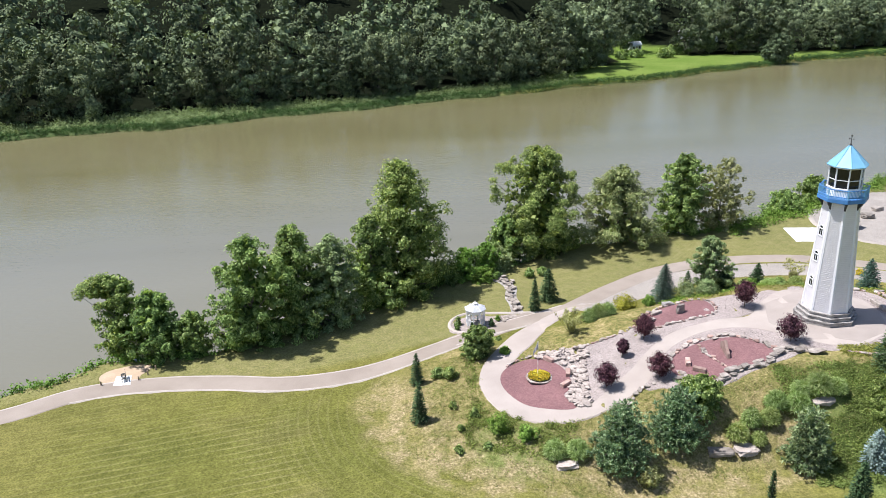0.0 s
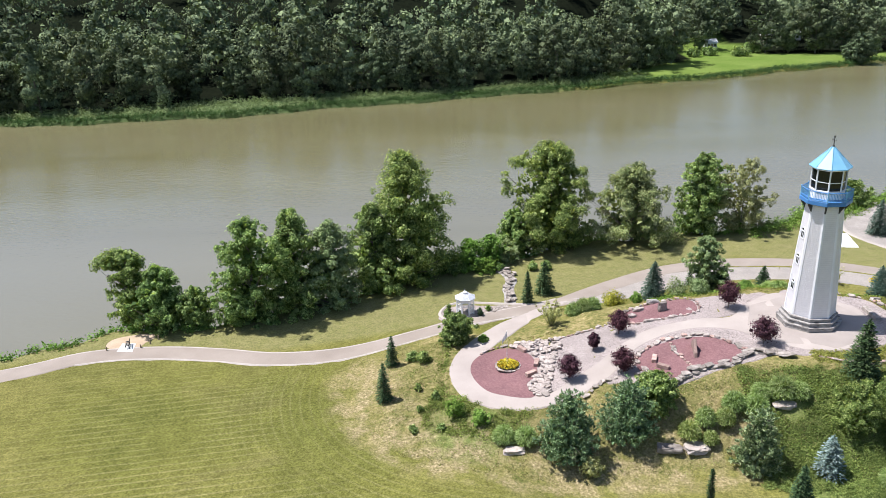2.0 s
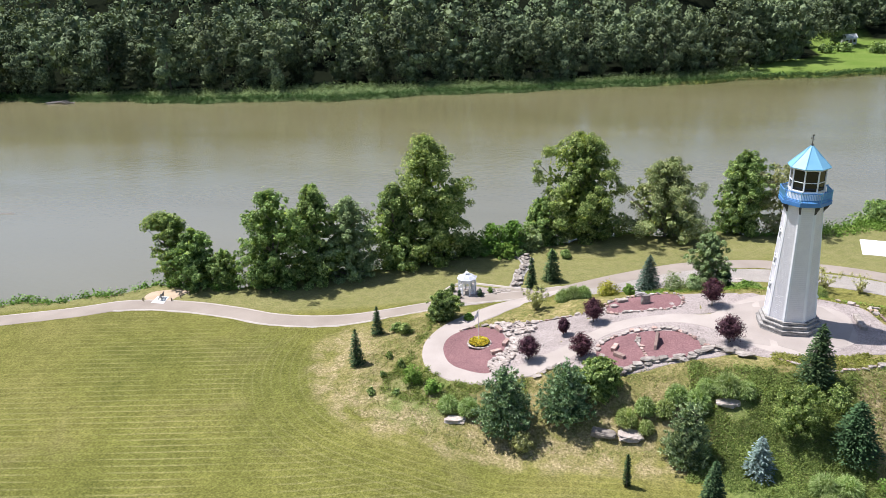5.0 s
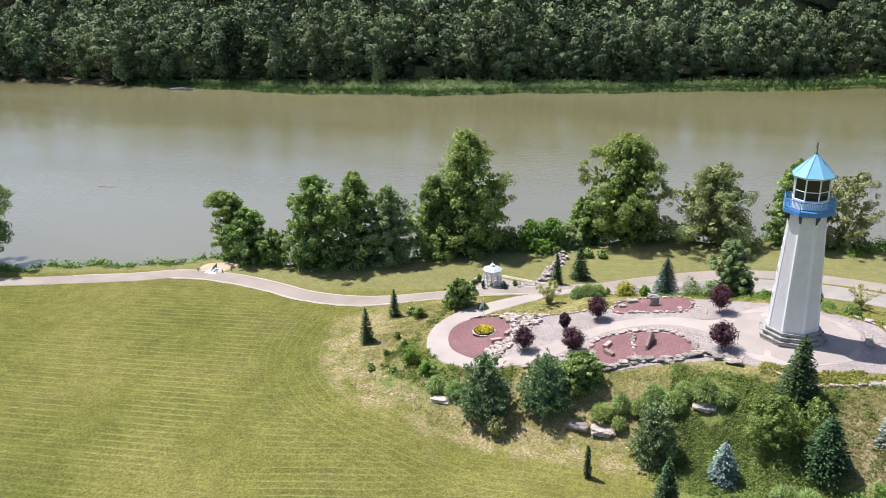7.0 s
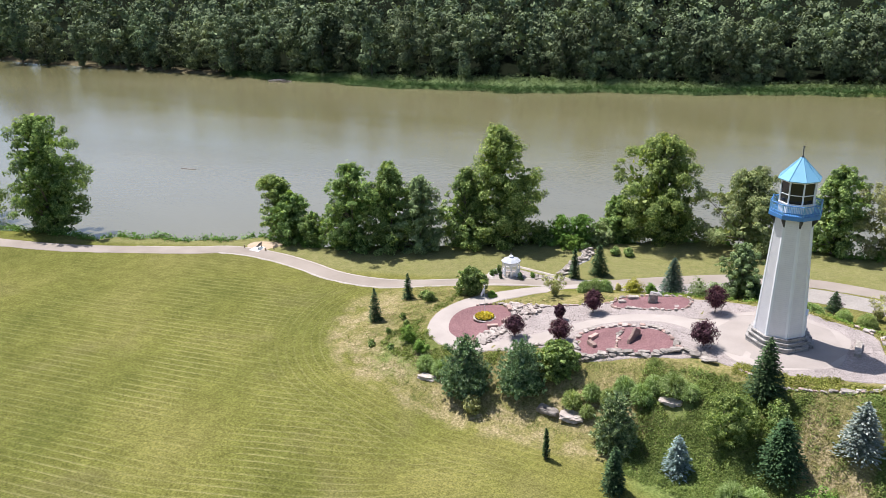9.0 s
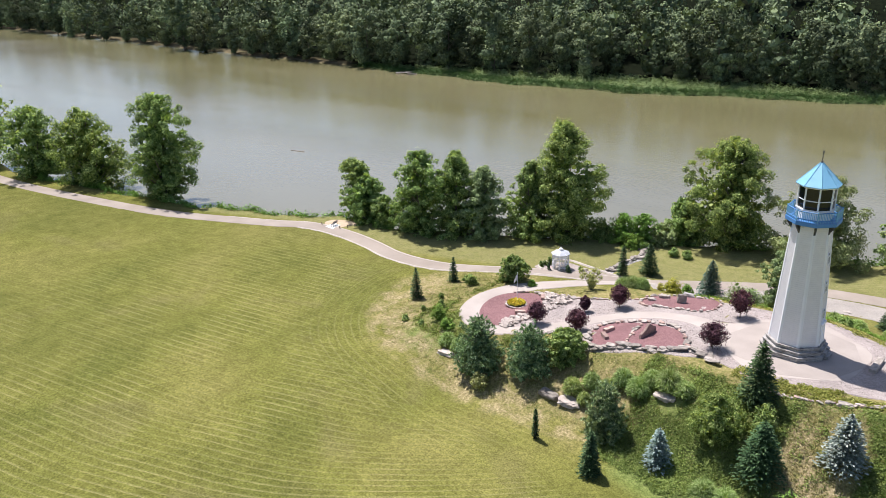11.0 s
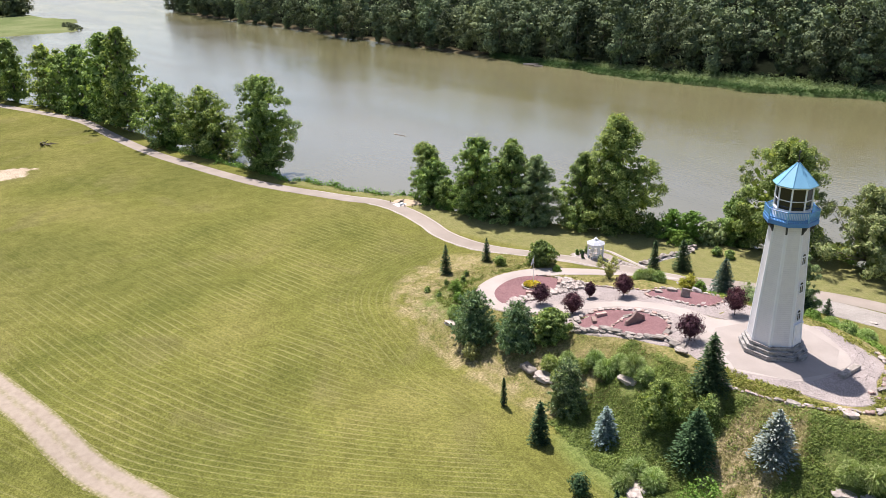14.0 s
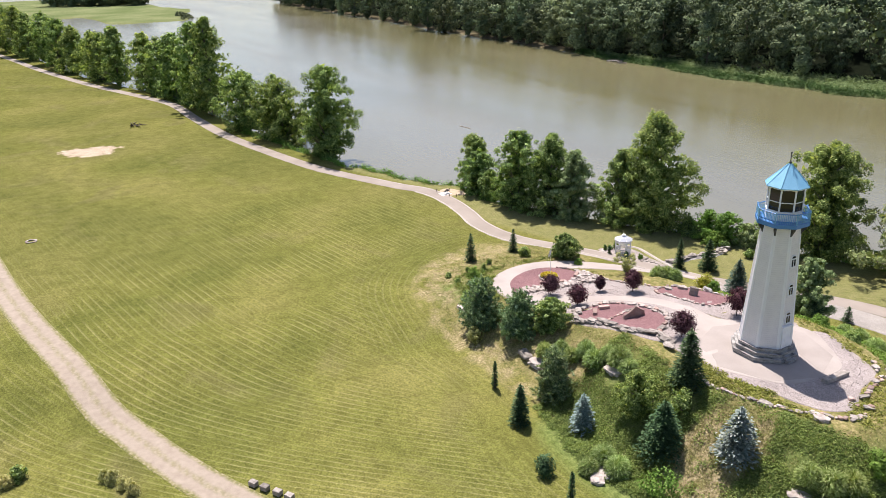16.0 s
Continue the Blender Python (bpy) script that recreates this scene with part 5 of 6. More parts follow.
for i, (x, y, h, w, leaf) in enumerate(((51.8, 67.5, 2.4, 2.4, LEAF), (48.6, 54.3, 1.9, 2.4, NEEDLE), (57.0, 61.3, 3.0, 4.2, LEAF_LIME), (60.2, 60.5, 2.2, 3.6, LEAF), (22.6, 60.6, 2.0, 2.2, LEAF_STRAW),
                                     (37.2, 93.4, 2.3, 3.6, LEAF_SILVER), (39.6, 92.2, 1.9, 3.2, LEAF_SILVER), (31.6, 91.2, 1.4, 1.8, LEAF_LIME), (46.0, 93.6, 0.9, 2.0, LEAF_LIME), (50.0, 94.0, 0.9, 2.2, LEAF),
                                     (14.2, 110.6, 1.2, 1.8, LEAF), (19.3, 110.8, 1.2, 1.8, LEAF), (21.4, 111.2, 1.3, 2.0, LEAF), (26, 94.6, 0.9, 0.9, LEAF_STRAW), (66.8, 75.5, 1.8, 3.0, LEAF_LIME))):
    shrub("garden_shrub", "leafy green shrub beside the garden", x, y, h, w, leaf, 900, 0.24, 470 + i)
for i, (x, y, h, w) in enumerate(((32.5, 64.7, 1.7, 2.4), (34.2, 65.8, 1.8, 2.2), (36.1, 65.9, 1.6, 2.2), (37.2, 67.1, 1.9, 2.6), (39.2, 66.7, 2.0, 2.8), (41.9, 68.0, 2.2, 3.2), (40.0, 68.0, 1.5, 2.2), (43.6, 67.8, 1.5, 2.4),
                                  (34.4, 64.2, 1.2, 1.6), (14.4, 64.2, 1.7, 2.4), (16.6, 64.0, 1.7, 2.6), (49.9, 60.2, 2.0, 3.0), (51.9, 60.3, 2.0, 3.0), (50.2, 58.2, 1.6, 2.2), (64.3, 70.2, 2.0, 2.6), (65.7, 71.2, 2.1, 3.0),
                                  (66.6, 72.6, 1.8, 2.6), (53.5, 101.5, 1.6, 2.4), (56.2, 101.6, 1.7, 2.8), (45.0, 99.6, 1.3, 2.4), (47.6, 98.6, 1.5, 2.8), (50.4, 97.6, 1.4, 2.8))):
    grass_clump(x, y, h * 0.9, w * 0.8, 500 + i)

# ---- rocks, borders, stones ----
STONES = [rock_mesh(600 + i, *s, (STONE, STONE_PALE, STONE, STONE_RED)[i % 4]) for i, s in enumerate(
    ((0.9, 0.55, 0.4), (0.7, 0.6, 0.4), (1.1, 0.6, 0.35), (0.6, 0.5, 0.4), (0.8, 0.7, 0.3), (0.55, 0.45, 0.35), (1.2, 0.7, 0.4), (0.7, 0.45, 0.3)))]
LEDGES = [rock_mesh(640 + i, *s, STONE, 0.4) for i, s in enumerate(((1.7, 0.9, 0.5), (1.4, 0.8, 0.45), (1.9, 0.8, 0.4), (1.1, 0.8, 0.5)))]

PALES = [m for i, m in enumerate(STONES) if i % 4 in (1, 3) or i == 2]
PALEST = [rock_mesh(660 + i, 1.0, 0.7, 0.42, STONE_PALE) for i in range(4)]
GREYS = [m for i, m in enumerate(STONES) if i % 2 == 0]


def border(name, label, line, gap, meshes, scale, seed, closed=False, jitter=0.15, rows=1):
    """A line of separate stones laid along a curve on the ground."""
    rng = np.random.default_rng(seed)
    t = thing(name, label, "stone border", (*line[0], up(*line[0])), 0, "stone borders")
    inv = t.matrix_basis.inverted()
    pts = curve_through([(*q, 0) for q in line], closed, 8)
    run, last = 0.0, pts[0]
    for p in pts[1:] + ([pts[0]] if closed else []):
        d = p - last
        run += d.length
        last = p
        if run >= gap:
            run = 0.0
            for k in range(rows):
                x, y = p.x + rng.normal(0, jitter), p.y + rng.normal(0, jitter)
                s = scale * rng.uniform(0.7, 1.25)
                ob = new("stone", meshes[int(rng.integers(len(meshes)))])
                ob.parent = t
                ob.matrix_basis = inv @ pose(x, y, up(x, y) + 0.07 + 0.13 * s + 0.25 * k * scale, rng.normal(0, 7), rng.normal(0, 7), math.degrees(math.atan2(d.y, d.x)) + rng.normal(0, 20)) @ Matrix.Scale(s, 4)
    return t


border("rock_border", "border of grey ledge stones round the red bed", ((28.6, 73.7), (29.4, 76), (31, 77.5), (33.1, 78.3), (35, 78.7), (37.5, 78.2), (39.5, 76.2), (40.4, 74.4)), 0.5, PALES, 0.8, 701)
border("ledge_wall", "low wall of large flat ledge stones", ((28.7, 73), (29.6, 71.2), (31.3, 69.9), (32.8, 70.5), (35.1, 71.4), (38.2, 72.0), (40.5, 73.4), (42.4, 73.6), (44.2, 73.0)), 0.7, LEDGES, 0.72, 702, jitter=0.2, rows=2)
border("rock_row", "row of pale stones across the red bed", ((33.0, 77.9), (33.2, 75.5), (33.9, 73.2), (34.3, 71.8)), 0.3, PALES, 0.62, 703, jitter=0.08)
border("rock_border", "border of pale stones round the red bed", ((29.0, 84.1), (29.3, 86.2), (31, 87.6), (33.6, 88.6), (37.1, 88.7), (38.1, 86.3), (37.1, 84.1), (33.5, 83.6), (30.1, 83.2)), 0.42, PALES, 0.62, 704, True, 0.08)
border("rock_border", "line of pale stones along the gravel's edge", ((11.6, 80.0), (13, 81.3), (14.8, 81.9), (17, 82.3), (19.5, 81.7), (22.1, 82), (24.8, 82.8), (26.8, 83.6), (28.6, 84.6)), 0.3, PALES, 0.52, 705, jitter=0.08)
pile = thing("rock_pile", "tumbled heap of pale angular stones at the gravel's end", "rock pile", (18.6, 76, up(18.6, 76)))
rng = np.random.default_rng(706)
heap = [(14.6, 81.4), (17.0, 82.1), (20.8, 82.0), (21.3, 80.2), (20.3, 77.6), (19.9, 75.0), (19.6, 72.4), (19.2, 69.9), (17.6, 69.9), (17.1, 72.4), (18.4, 74.3), (18.7, 77.4), (17.6, 79.6), (16.4, 80.7)]
count = 0
while count < 270:
    x, y = rng.uniform(14.5, 21.5), rng.uniform(69.5, 82.2)
    if inside(x, y, heap):
        size = rng.uniform(0.28, 0.66) * (1 if rng.random() < 0.8 else 1.3)
        ob = new("stone", PALEST[int(rng.integers(len(PALEST)))])
        ob.parent = pile
        ob.matrix_basis = pile.matrix_basis.inverted() @ pose(x, y, up(x, y) + 0.1 + 0.12 * size + 0.12 * rng.random(), rng.normal(0, 14), rng.normal(0, 14), rng.uniform(0, 360)) @ Matrix.Scale(size, 4)
        count += 1
border("retaining_wall", "line of pale boulders holding the garden's edge", ((46.8, 72.6), (49, 71.6), (51.1, 71), (53.5, 71.6), (56, 72.6), (58.6, 74.2), (60.4, 76), (62, 77.4), (62.3, 79.6)), 0.28, PALES, 0.6, 709, jitter=0.1)
border("retaining_wall", "rough boulders along the gravel's east edge", ((62.2, 81.6), (60.4, 80.2), (59.9, 83.4), (58.4, 87.4), (55.5, 89.6)), 0.45, PALES, 0.8, 710, jitter=0.3)
border("rock_border", "pale stones at the walk's lower edge", ((22.6, 69.0), (24.6, 71.0), (26.2, 71.8)), 0.5, STONES, 0.6, 711)
ribbon("stream_bed", ((13.4, 111), (15.0, 109.6), (15.9, 106.4), (15.4, 103.4), (15.6, 100.4), (15.6, 97.7)), 1.5, 0.05, LEDGE, "dark stony bed of a dry stream", "stream bed", 0.5)
border("stream_stones", "dry stream of tumbled flat grey stones", ((13.9, 110.2), (15.2, 109.4), (15.9, 106.4), (15.4, 103.4), (15.6, 100.4), (15.6, 97.9)), 0.22, GREYS, 0.72, 712, jitter=0.34, rows=2)
border("stream_stones", "stacked ledge stones at the stream's head", ((13.2, 110.4), (14.4, 110.9), (15.8, 110.3)), 0.5, GREYS, 0.9, 713, jitter=0.2, rows=2)
ribbon("gazebo_edging", ((7.9, 91.6), (6.6, 92.6), (6.1, 94.4), (6.8, 96.6), (8.6, 97.9), (11.4, 97.8), (15.4, 97.4), (20.2, 97.2)), 0.22, 0.16, SLAB_WORN, "curved pale concrete edging round the gazebo bed", "edging", 0.4)
ribbon("apron_edging", ((6.6, 87.4), (11.4, 90.3), (14.2, 91.6), (16.6, 92.7)), 0.18, 0.12, SLAB_WORN, "narrow pale concrete edging beside the apron", "edging", 0.4)


def rock(name, label, x, y, size, material, seed, turn=0, sink=0.12, category="rock"):
    t = part(name, rock_mesh(seed, *size, material, 0.3, 3), None)
    t.matrix_basis = pose(x, y, up(x, y) + size[2] * 0.5 - sink - 0.05, random.uniform(-4, 4), random.uniform(-4, 4), turn)
    return tagged(t, label, category, "loose boulders")


for i, (x, y, s, m, a) in enumerate(((33.0, 63.6, (2.2, 1.4, 0.65), STONE_PALE, 10), (30.4, 63.4, (2.1, 1.0, 0.7), STONE, -10), (15.4, 62.9, (1.9, 0.9, 0.55), STONE_PALE, 5), (42.0, 67.0, (2.0, 1.0, 0.6), STONE_PALE, 0),
                                     (51.4, 58.3, (1.9, 1.1, 0.7), STONE_PALE, -30), (51.0, 59.2, (2.2, 1.2, 0.7), STONE_PALE, 10), (64.6, 69.0, (1.7, 1.1, 0.6), STONE_PALE, 40), (66.2, 70.2, (1.3, 1.0, 0.6), STONE_PALE, 20),
                                     (56.8, 73.0, (1.1, 0.7, 0.55), STONE, 20), (60.9, 75.4, (1.2, 0.9, 0.6), STONE_PALE, 60), (12.6, 96.0, (0.9, 0.6, 0.5), STONE, 20), (13.8, 96.0, (0.7, 0.6, 0.4), STONE, 70),
                                     (31.0, 86.4, (1.2, 0.6, 0.7), STONE, 10), (33.2, 88.6, (1.4, 0.5, 0.8), LEDGE, 0), (30.1, 85.0, (0.9, 0.6, 0.6), STONE, 40), (84, 131, (2.2, 1.6, 1.1), STONE, 0), (88, 135, (2.0, 1.4, 1.0), STONE, 30),
                                     (46.6, 106.9, (0.9, 0.6, 0.35), STONE_PALE, 10), (52.4, 107.4, (1.2, 0.6, 0.35), STONE, 50))):
    rock("boulder", "weathered grey boulder lying on the slope" if y < 70 else "weathered stone lying in the garden", x, y, s, m, 740 + i, a)


def block(name, label, x, y, size, turn, material, lift=0.0, category="stone bench", tilt=0.0):
    """A rough-sawn stone block with softened, uneven edges."""
    bm = bmesh.new()
    box(bm, size)
    bmesh.ops.subdivide_edges(bm, edges=bm.edges[:], cuts=3, use_grid_fill=True)
    for v in bm.verts:
        v.co += 0.06 * min(size) * Vector((noise.noise(v.co * 3 + Vector((x, y, 0))), noise.noise(v.co * 3 + Vector((y, x, 5))), noise.noise(v.co * 3 + Vector((9, x, y)))))
    bmesh.ops.bevel(bm, geom=[e for e in bm.edges if e.calc_face_angle(0) > 0.9], offset=0.03, segments=1, affect="EDGES")
    ob = part(name, bm, material)
    ob.matrix_basis = pose(x, y, up(x, y) + size[2] / 2 + 0.05 + lift, tilt, 0, turn)
    return tagged(ob, label, category, "stone benches")


for x, y, a in ((30.7, 74.3, 75), (31.3, 72.5, -35), (18.2, 76.6, 80), (17.5, 74.4, 40), (16.7, 80.2, -50)):
    block("stone_bench", "low pinkish stone block bench on red rock", x, y, (1.35, 0.5, 0.45), a, STONE_RED)
block("stone_bench", "long flat stone bench at the paving's edge", 56.6, 82.5, (3.3, 0.65, 0.42), 93, STONE)
for x, y, a in ((37.5, 29.2, 35), (38.6, 30.0, 35), (39.8, 30.9, 35), (40.9, 31.7, 35)):
    block("stone_block", "square pale stone block beside the farm road", x, y, (0.8, 0.6, 0.5), a, STONE, category="stone block")
# the upright slab and the small standing stone
bm = bmesh.new()
pr = [(-1.5, 0), (1.45, 0), (1.3, 0.75), (0.6, 1.15), (0.1, 1.5), (-0.5, 0.95), (-1.35, 0.55)]
f = bm.faces.new([bm.verts.new((px, -0.16, pz)) for px, pz in pr])
ex = bmesh.ops.extrude_face_region(bm, geom=[f])["geom"]
bmesh.ops.translate(bm, verts=[v for v in ex if isinstance(v, bmesh.types.BMVert)], vec=(0, 0.32, 0))
bmesh.ops.bevel(bm, geom=bm.edges[:], offset=0.04, segments=1, affect="EDGES")
ob = tagged(part("standing_slab", bm, STONE_RED), "tall jagged pinkish stone slab standing in red rock", "standing stone")
ob.matrix_basis = pose(35.1, 75.3, up(35.1, 75.3), 0, 0, 84)
ob = tagged(part("standing_stone", rock_mesh(790, 1.0, 0.45, 1.5, STONE, 0.3, 3), None), "upright grey stone in the red bed", "standing stone")
ob.matrix_basis = pose(33.7, 85.7, up(33.7, 85.7) + 0.6, 0, 0, 20)

# loose stones in the gravel, too many to count
rng = np.random.default_rng(91)
ico = bmesh.new()
bmesh.ops.create_icosphere(ico, subdivisions=1, radius=0.5)
pv = np.array([v.co[:] for v in ico.verts])
pf = np.array([[v.index for v in f.verts] for f in ico.faces])
ico.free()
beds = ([(17.6, 70), (18.4, 74.2), (18.3, 77.6), (16.6, 81.6), (24.8, 82.6), (28.8, 84.4), (31, 83), (31.3, 81.5), (27.3, 78.3), (24.8, 75.6), (22.4, 73.4), (19.6, 70.6)],
        [(26, 72), (29, 76.6), (31.6, 78.7), (34.6, 80), (37.6, 80), (40.4, 79), (43, 76.6), (46.4, 74), (43, 73.8), (40.6, 74), (39.3, 76.3), (37.4, 78.4), (35, 78.9), (31, 77.6), (29.2, 76), (28.3, 73.6), (27.4, 71.6)],
        [(38.4, 84), (38.4, 87.6), (43, 89), (46.4, 88.4), (43, 85.8), (40.7, 83)], [(53, 75.4), (57, 76), (60, 77.4), (60.6, 79.5), (58.8, 83), (57, 87), (53, 88.8), (55.9, 85), (56, 78)])
vs, fcs, n = [], [], 0
for bed in beds:
    lo, hi = np.min(bed, 0), np.max(bed, 0)
    for _ in range(int((hi - lo).prod() * 7)):
        x, y = rng.uniform(lo, hi)
        if inside(x, y, bed):
            s = rng.uniform(0.05, 0.12)
            q = pv * (s * rng.uniform(0.7, 1.3, 3)) * (1 + 0.2 * rng.standard_normal((len(pv), 1)))
            vs.append(q + [x, y, up(x, y) + 0.06 + s * 0.2])
            fcs.append(pf + n)
            n += len(pv)
me = bpy.data.meshes.new("cobbles")
me.from_pydata(np.concatenate(vs).tolist(), [], np.concatenate(fcs).tolist())


def cobble_material():
    m, nt, bs = shader("mixed river cobbles", 0.85)
    isl = nt.nodes.new("ShaderNodeNewGeometry").outputs["Random Per Island"]
    nt.links.new(ramp(nt, isl, (0.0, (0.24, 0.205, 0.19)), (0.4, (0.32, 0.275, 0.255)), (0.8, (0.385, 0.335, 0.31)), (1.0, (0.48, 0.43, 0.40))), bs.inputs["Base Color"])
    return m


tagged(part("cobbles", me, cobble_material()), "loose pinkish grey river cobbles", "cobbles", kind="stuff")

# ---- flower bed, flag, gazebo, bench by the river ----
fx, fy = 15.0, 76.7
bed = thing("flower_bed", "round yellow flower bed ringed with pale stones", "flower bed", (fx, fy, up(fx, fy) + 0.05))
for i in range(22):
    a = i * 2 * math.pi / 22
    ob = new("edging_stone", STONES[i % 8])
    ob.parent = bed
    ob.matrix_basis = pose(1.3 * math.cos(a), 1.3 * math.sin(a), 0.2, 0, 0, math.degrees(a) + 90) @ Matrix.Scale(0.5, 4)
bm = bmesh.new()
bmesh.ops.create_cone(bm, cap_ends=True, segments=24, radius1=1.25, radius2=1.2, depth=0.5, matrix=Matrix.Translation((0, 0, 0.15)))
part("soil", bm, SOIL, bed)
r = np.random.default_rng(92)
a, q = r.random(1500) * 6.283, 1.22 * np.sqrt(r.random(1500))
c = np.stack([np.cos(a) * q, np.sin(a) * q, 0.40 + 0.14 * r.random(1500) + 0.08 * (1 - q)], -1)
nr = unit(np.array([0, 0, 1.0]) + 0.5 * r.standard_normal((1500, 3)))
part("yellow_flowers", quads_mesh("yellow_flowers", kites(r, c[:1050], nr[:1050], 0.16, 0.9), LEAF_YELLOW), None, bed, "bright yellow blooms")
part("green_leaves", quads_mesh("green_leaves", kites(r, c[1050:] * [1, 1, 0.9], nr[1050:], 0.2), LEAF_LIME), None, bed)
flag = thing("flagpole", "slim white flagpole with a limp pale flag in the flower bed", "flagpole", (14.9, 77.0, up(14.9, 77.0) + 0.05))
bm = bmesh.new()
tube(bm, (0, 0, -0.2), (0, 0, 4.45), 0.035, 0.02, 8)
bmesh.ops.create_icosphere(bm, subdivisions=1, radius=0.05, matrix=Matrix.Translation((0, 0, 4.48)))
part("pole", bm, WHITE, flag)
bm = bmesh.new()
cols = [[bm.verts.new((-0.03 - 0.075 * i, 0.08 * math.sin(i * 1.7), z - 0.16 * i)) for z in (4.4, 4.0 - 0.02 * i, 3.55 + 0.06 * i)] for i in range(8)]
for p, q2 in zip(cols, cols[1:]):
    for j in range(2):
        bm.faces.new((p[j], q2[j], q2[j + 1], p[j + 1]))
bmesh.ops.solidify(bm, geom=bm.faces[:], thickness=0.012)
part("flag", bm, plain("flag cloth", (0.55, 0.55, 0.6), (0.78, 0.76, 0.76), 4, 0.9, 0.1), flag, "limp pale flag")

G = thing("gazebo", "small white wooden gazebo with a shallow pale shingle roof", "gazebo", (9.5, 94.1, up(9.5, 94.1)), -63)
part("floor", prism([(1.36, -0.3), (1.36, 0.16), (1.32, 0.2)]), CONCRETE, G)
gc = octagon_ring(1.22, 0)
for i in range(8):
    a, b = gc[i], gc[(i + 1) % 8]
    bm = bmesh.new()
    box(bm, (0.13, 0.13, 2.2), Matrix.Translation(a + Vector((0, 0, 1.3))) @ pose(0, 0, 0, 0, 0, i * 45))
    part("post", bm, WHITE, G)
    mid, ang = (a + b) / 2, i * 45 + 22.5
    bm = bmesh.new()
    box(bm, (0.07, 0.86, 0.42), Matrix.Translation(mid + Vector((0, 0, 2.2))) @ pose(0, 0, 0, 0, 0, ang))
    for s in (-1, 1):
        box(bm, (0.06, 0.1, 0.5), Matrix.Translation(mid + Vector((0, 0, 1.95))) @ pose(0, 0, 0, 0, 0, ang) @ Matrix.Translation((0, s * 0.34, 0)) @ pose(0, 0, 0, s * 40, 0, 0))
    part("fretwork", bm, WHITE, G)
    if i != 7:
        bm = bmesh.new()
        box(bm, (0.08, 0.9, 0.08), Matrix.Translation(mid + Vector((0, 0, 1.05))) @ pose(0, 0, 0, 0, 0, ang))
        box(bm, (0.08, 0.9, 0.06), Matrix.Translation(mid + Vector((0, 0, 0.42))) @ pose(0, 0, 0, 0, 0, ang))
        for j in range(8):
            box(bm, (0.04, 0.045, 0.62), Matrix.Translation(mid + Vector((0, 0, 0.72))) @ pose(0, 0, 0, 0, 0, ang) @ Matrix.Translation((0, -0.38 + j * 0.109, 0)))
        part("railing", bm, WHITE, G)
groof = part("roof", prism([(1.42, 2.38), (1.46, 2.47), (0.95, 2.76), (0.36, 2.98), (0.30, 3.0)]), SHINGLE, G, "pale grey shingle roof")
for i in range(8):
    a = i * math.pi / 4
    bm = bmesh.new()
    tube(bm, (1.46 * math.cos(a), 1.46 * math.sin(a), 2.49), (0.36 * math.cos(a), 0.36 * math.sin(a), 2.99), 0.035, 0.03, 5)
    part("hip", bm, WHITE, groof)
part("cupola", prism([(0.25, 2.9), (0.25, 3.18), (0.33, 3.2), (0.03, 3.42)]), WHITE, G, "small white cupola")
bm = bmesh.new()
tube(bm, (0, 0, 3.4), (0, 0, 3.72), 0.03, 0.01, 6)
part("finial", bm, WHITE, G)
surface("gazebo_bed", ((6.4, 91.8), (6.2, 94.2), (7.6, 96.3), (9.8, 97.0), (12.2, 96.6), (14.6, 97.0), (15.6, 96.4), (12.4, 94.2), (9, 92)), 0.045, GRAVEL, "gravel bed round the gazebo", "gravel bed", 0.8, 3)
for i, (x, y, h, w, leaf) in enumerate(((8.9, 92.0, 1.3, 0.6, NEEDLE), (11.5, 93.2, 1.2, 0.9, NEEDLE), (7.0, 92.6, 0.9, 0.8, LEAF), (7.3, 94.4, 1.3, 1.0, LEAF), (12.6, 95.0, 0.9, 0.8, LEAF_LIME), (7.0, 93.6, 0.8, 0.8, LEAF))):
    shrub("gazebo_shrub", "small dark shrub beside the gazebo", x, y, h, w, leaf, 420, 0.16, 800 + i)
for i, (x, y) in enumerate(((12.9, 95.6), (13.6, 95.2), (14.3, 95.9), (13.3, 94.8), (14.9, 96.2))):
    rock("boulder", "small grey stone beside the gazebo", x, y, (0.7, 0.5, 0.4), STONE, 820 + i, 40 * i)

surface("bench_pad", ((-33.9, 82.9), (-32.0, 83.0), (-32.5, 85.1), (-34.2, 85.0)), 0.10, SLAB, "small white concrete pad by the river", "slab", 1.0, 0)
B = thing("park_bench", "dark metal bench on a white pad", "bench", (-33.1, 84.2, up(-33.1, 84.2) + 0.1), 112)
bm = bmesh.new()
for j in range(4):
    box(bm, (1.5, 0.09, 0.04), Matrix.Translation((0, -0.2 + 0.12 * j, 0.45)))
part("seat", bm, DARK, B)
bm = bmesh.new()
for j in range(3):
    box(bm, (1.5, 0.04, 0.09), Matrix.Translation((0, -0.28, 0.58 + 0.14 * j)))
part("backrest", bm, DARK, B)
for s in (-1, 1):
    bm = bmesh.new()
    box(bm, (0.07, 0.5, 0.07), Matrix.Translation((s * 0.65, 0, 0.41)))
    for yy in (-0.22, 0.2):
        box(bm, (0.07, 0.07, 0.44), Matrix.Translation((s * 0.65, yy, 0.2)))
    part("leg_frame", bm, DARK, B)
for i, (x, y) in enumerate(((-31.3, 84.0), (-30.6, 85.2), (-30.0, 86.4), (-35.4, 83.2))):
    bm = bmesh.new()
    tube(bm, (0, 0, -0.1), (0, 0, 0.55), 0.1, 0.09, 8)
    ob = tagged(part("bollard", bm, WOOD), "short dark wooden post by the sand", "post", "posts by the sand")
    ob.matrix_basis = pose(x, y, up(x, y))

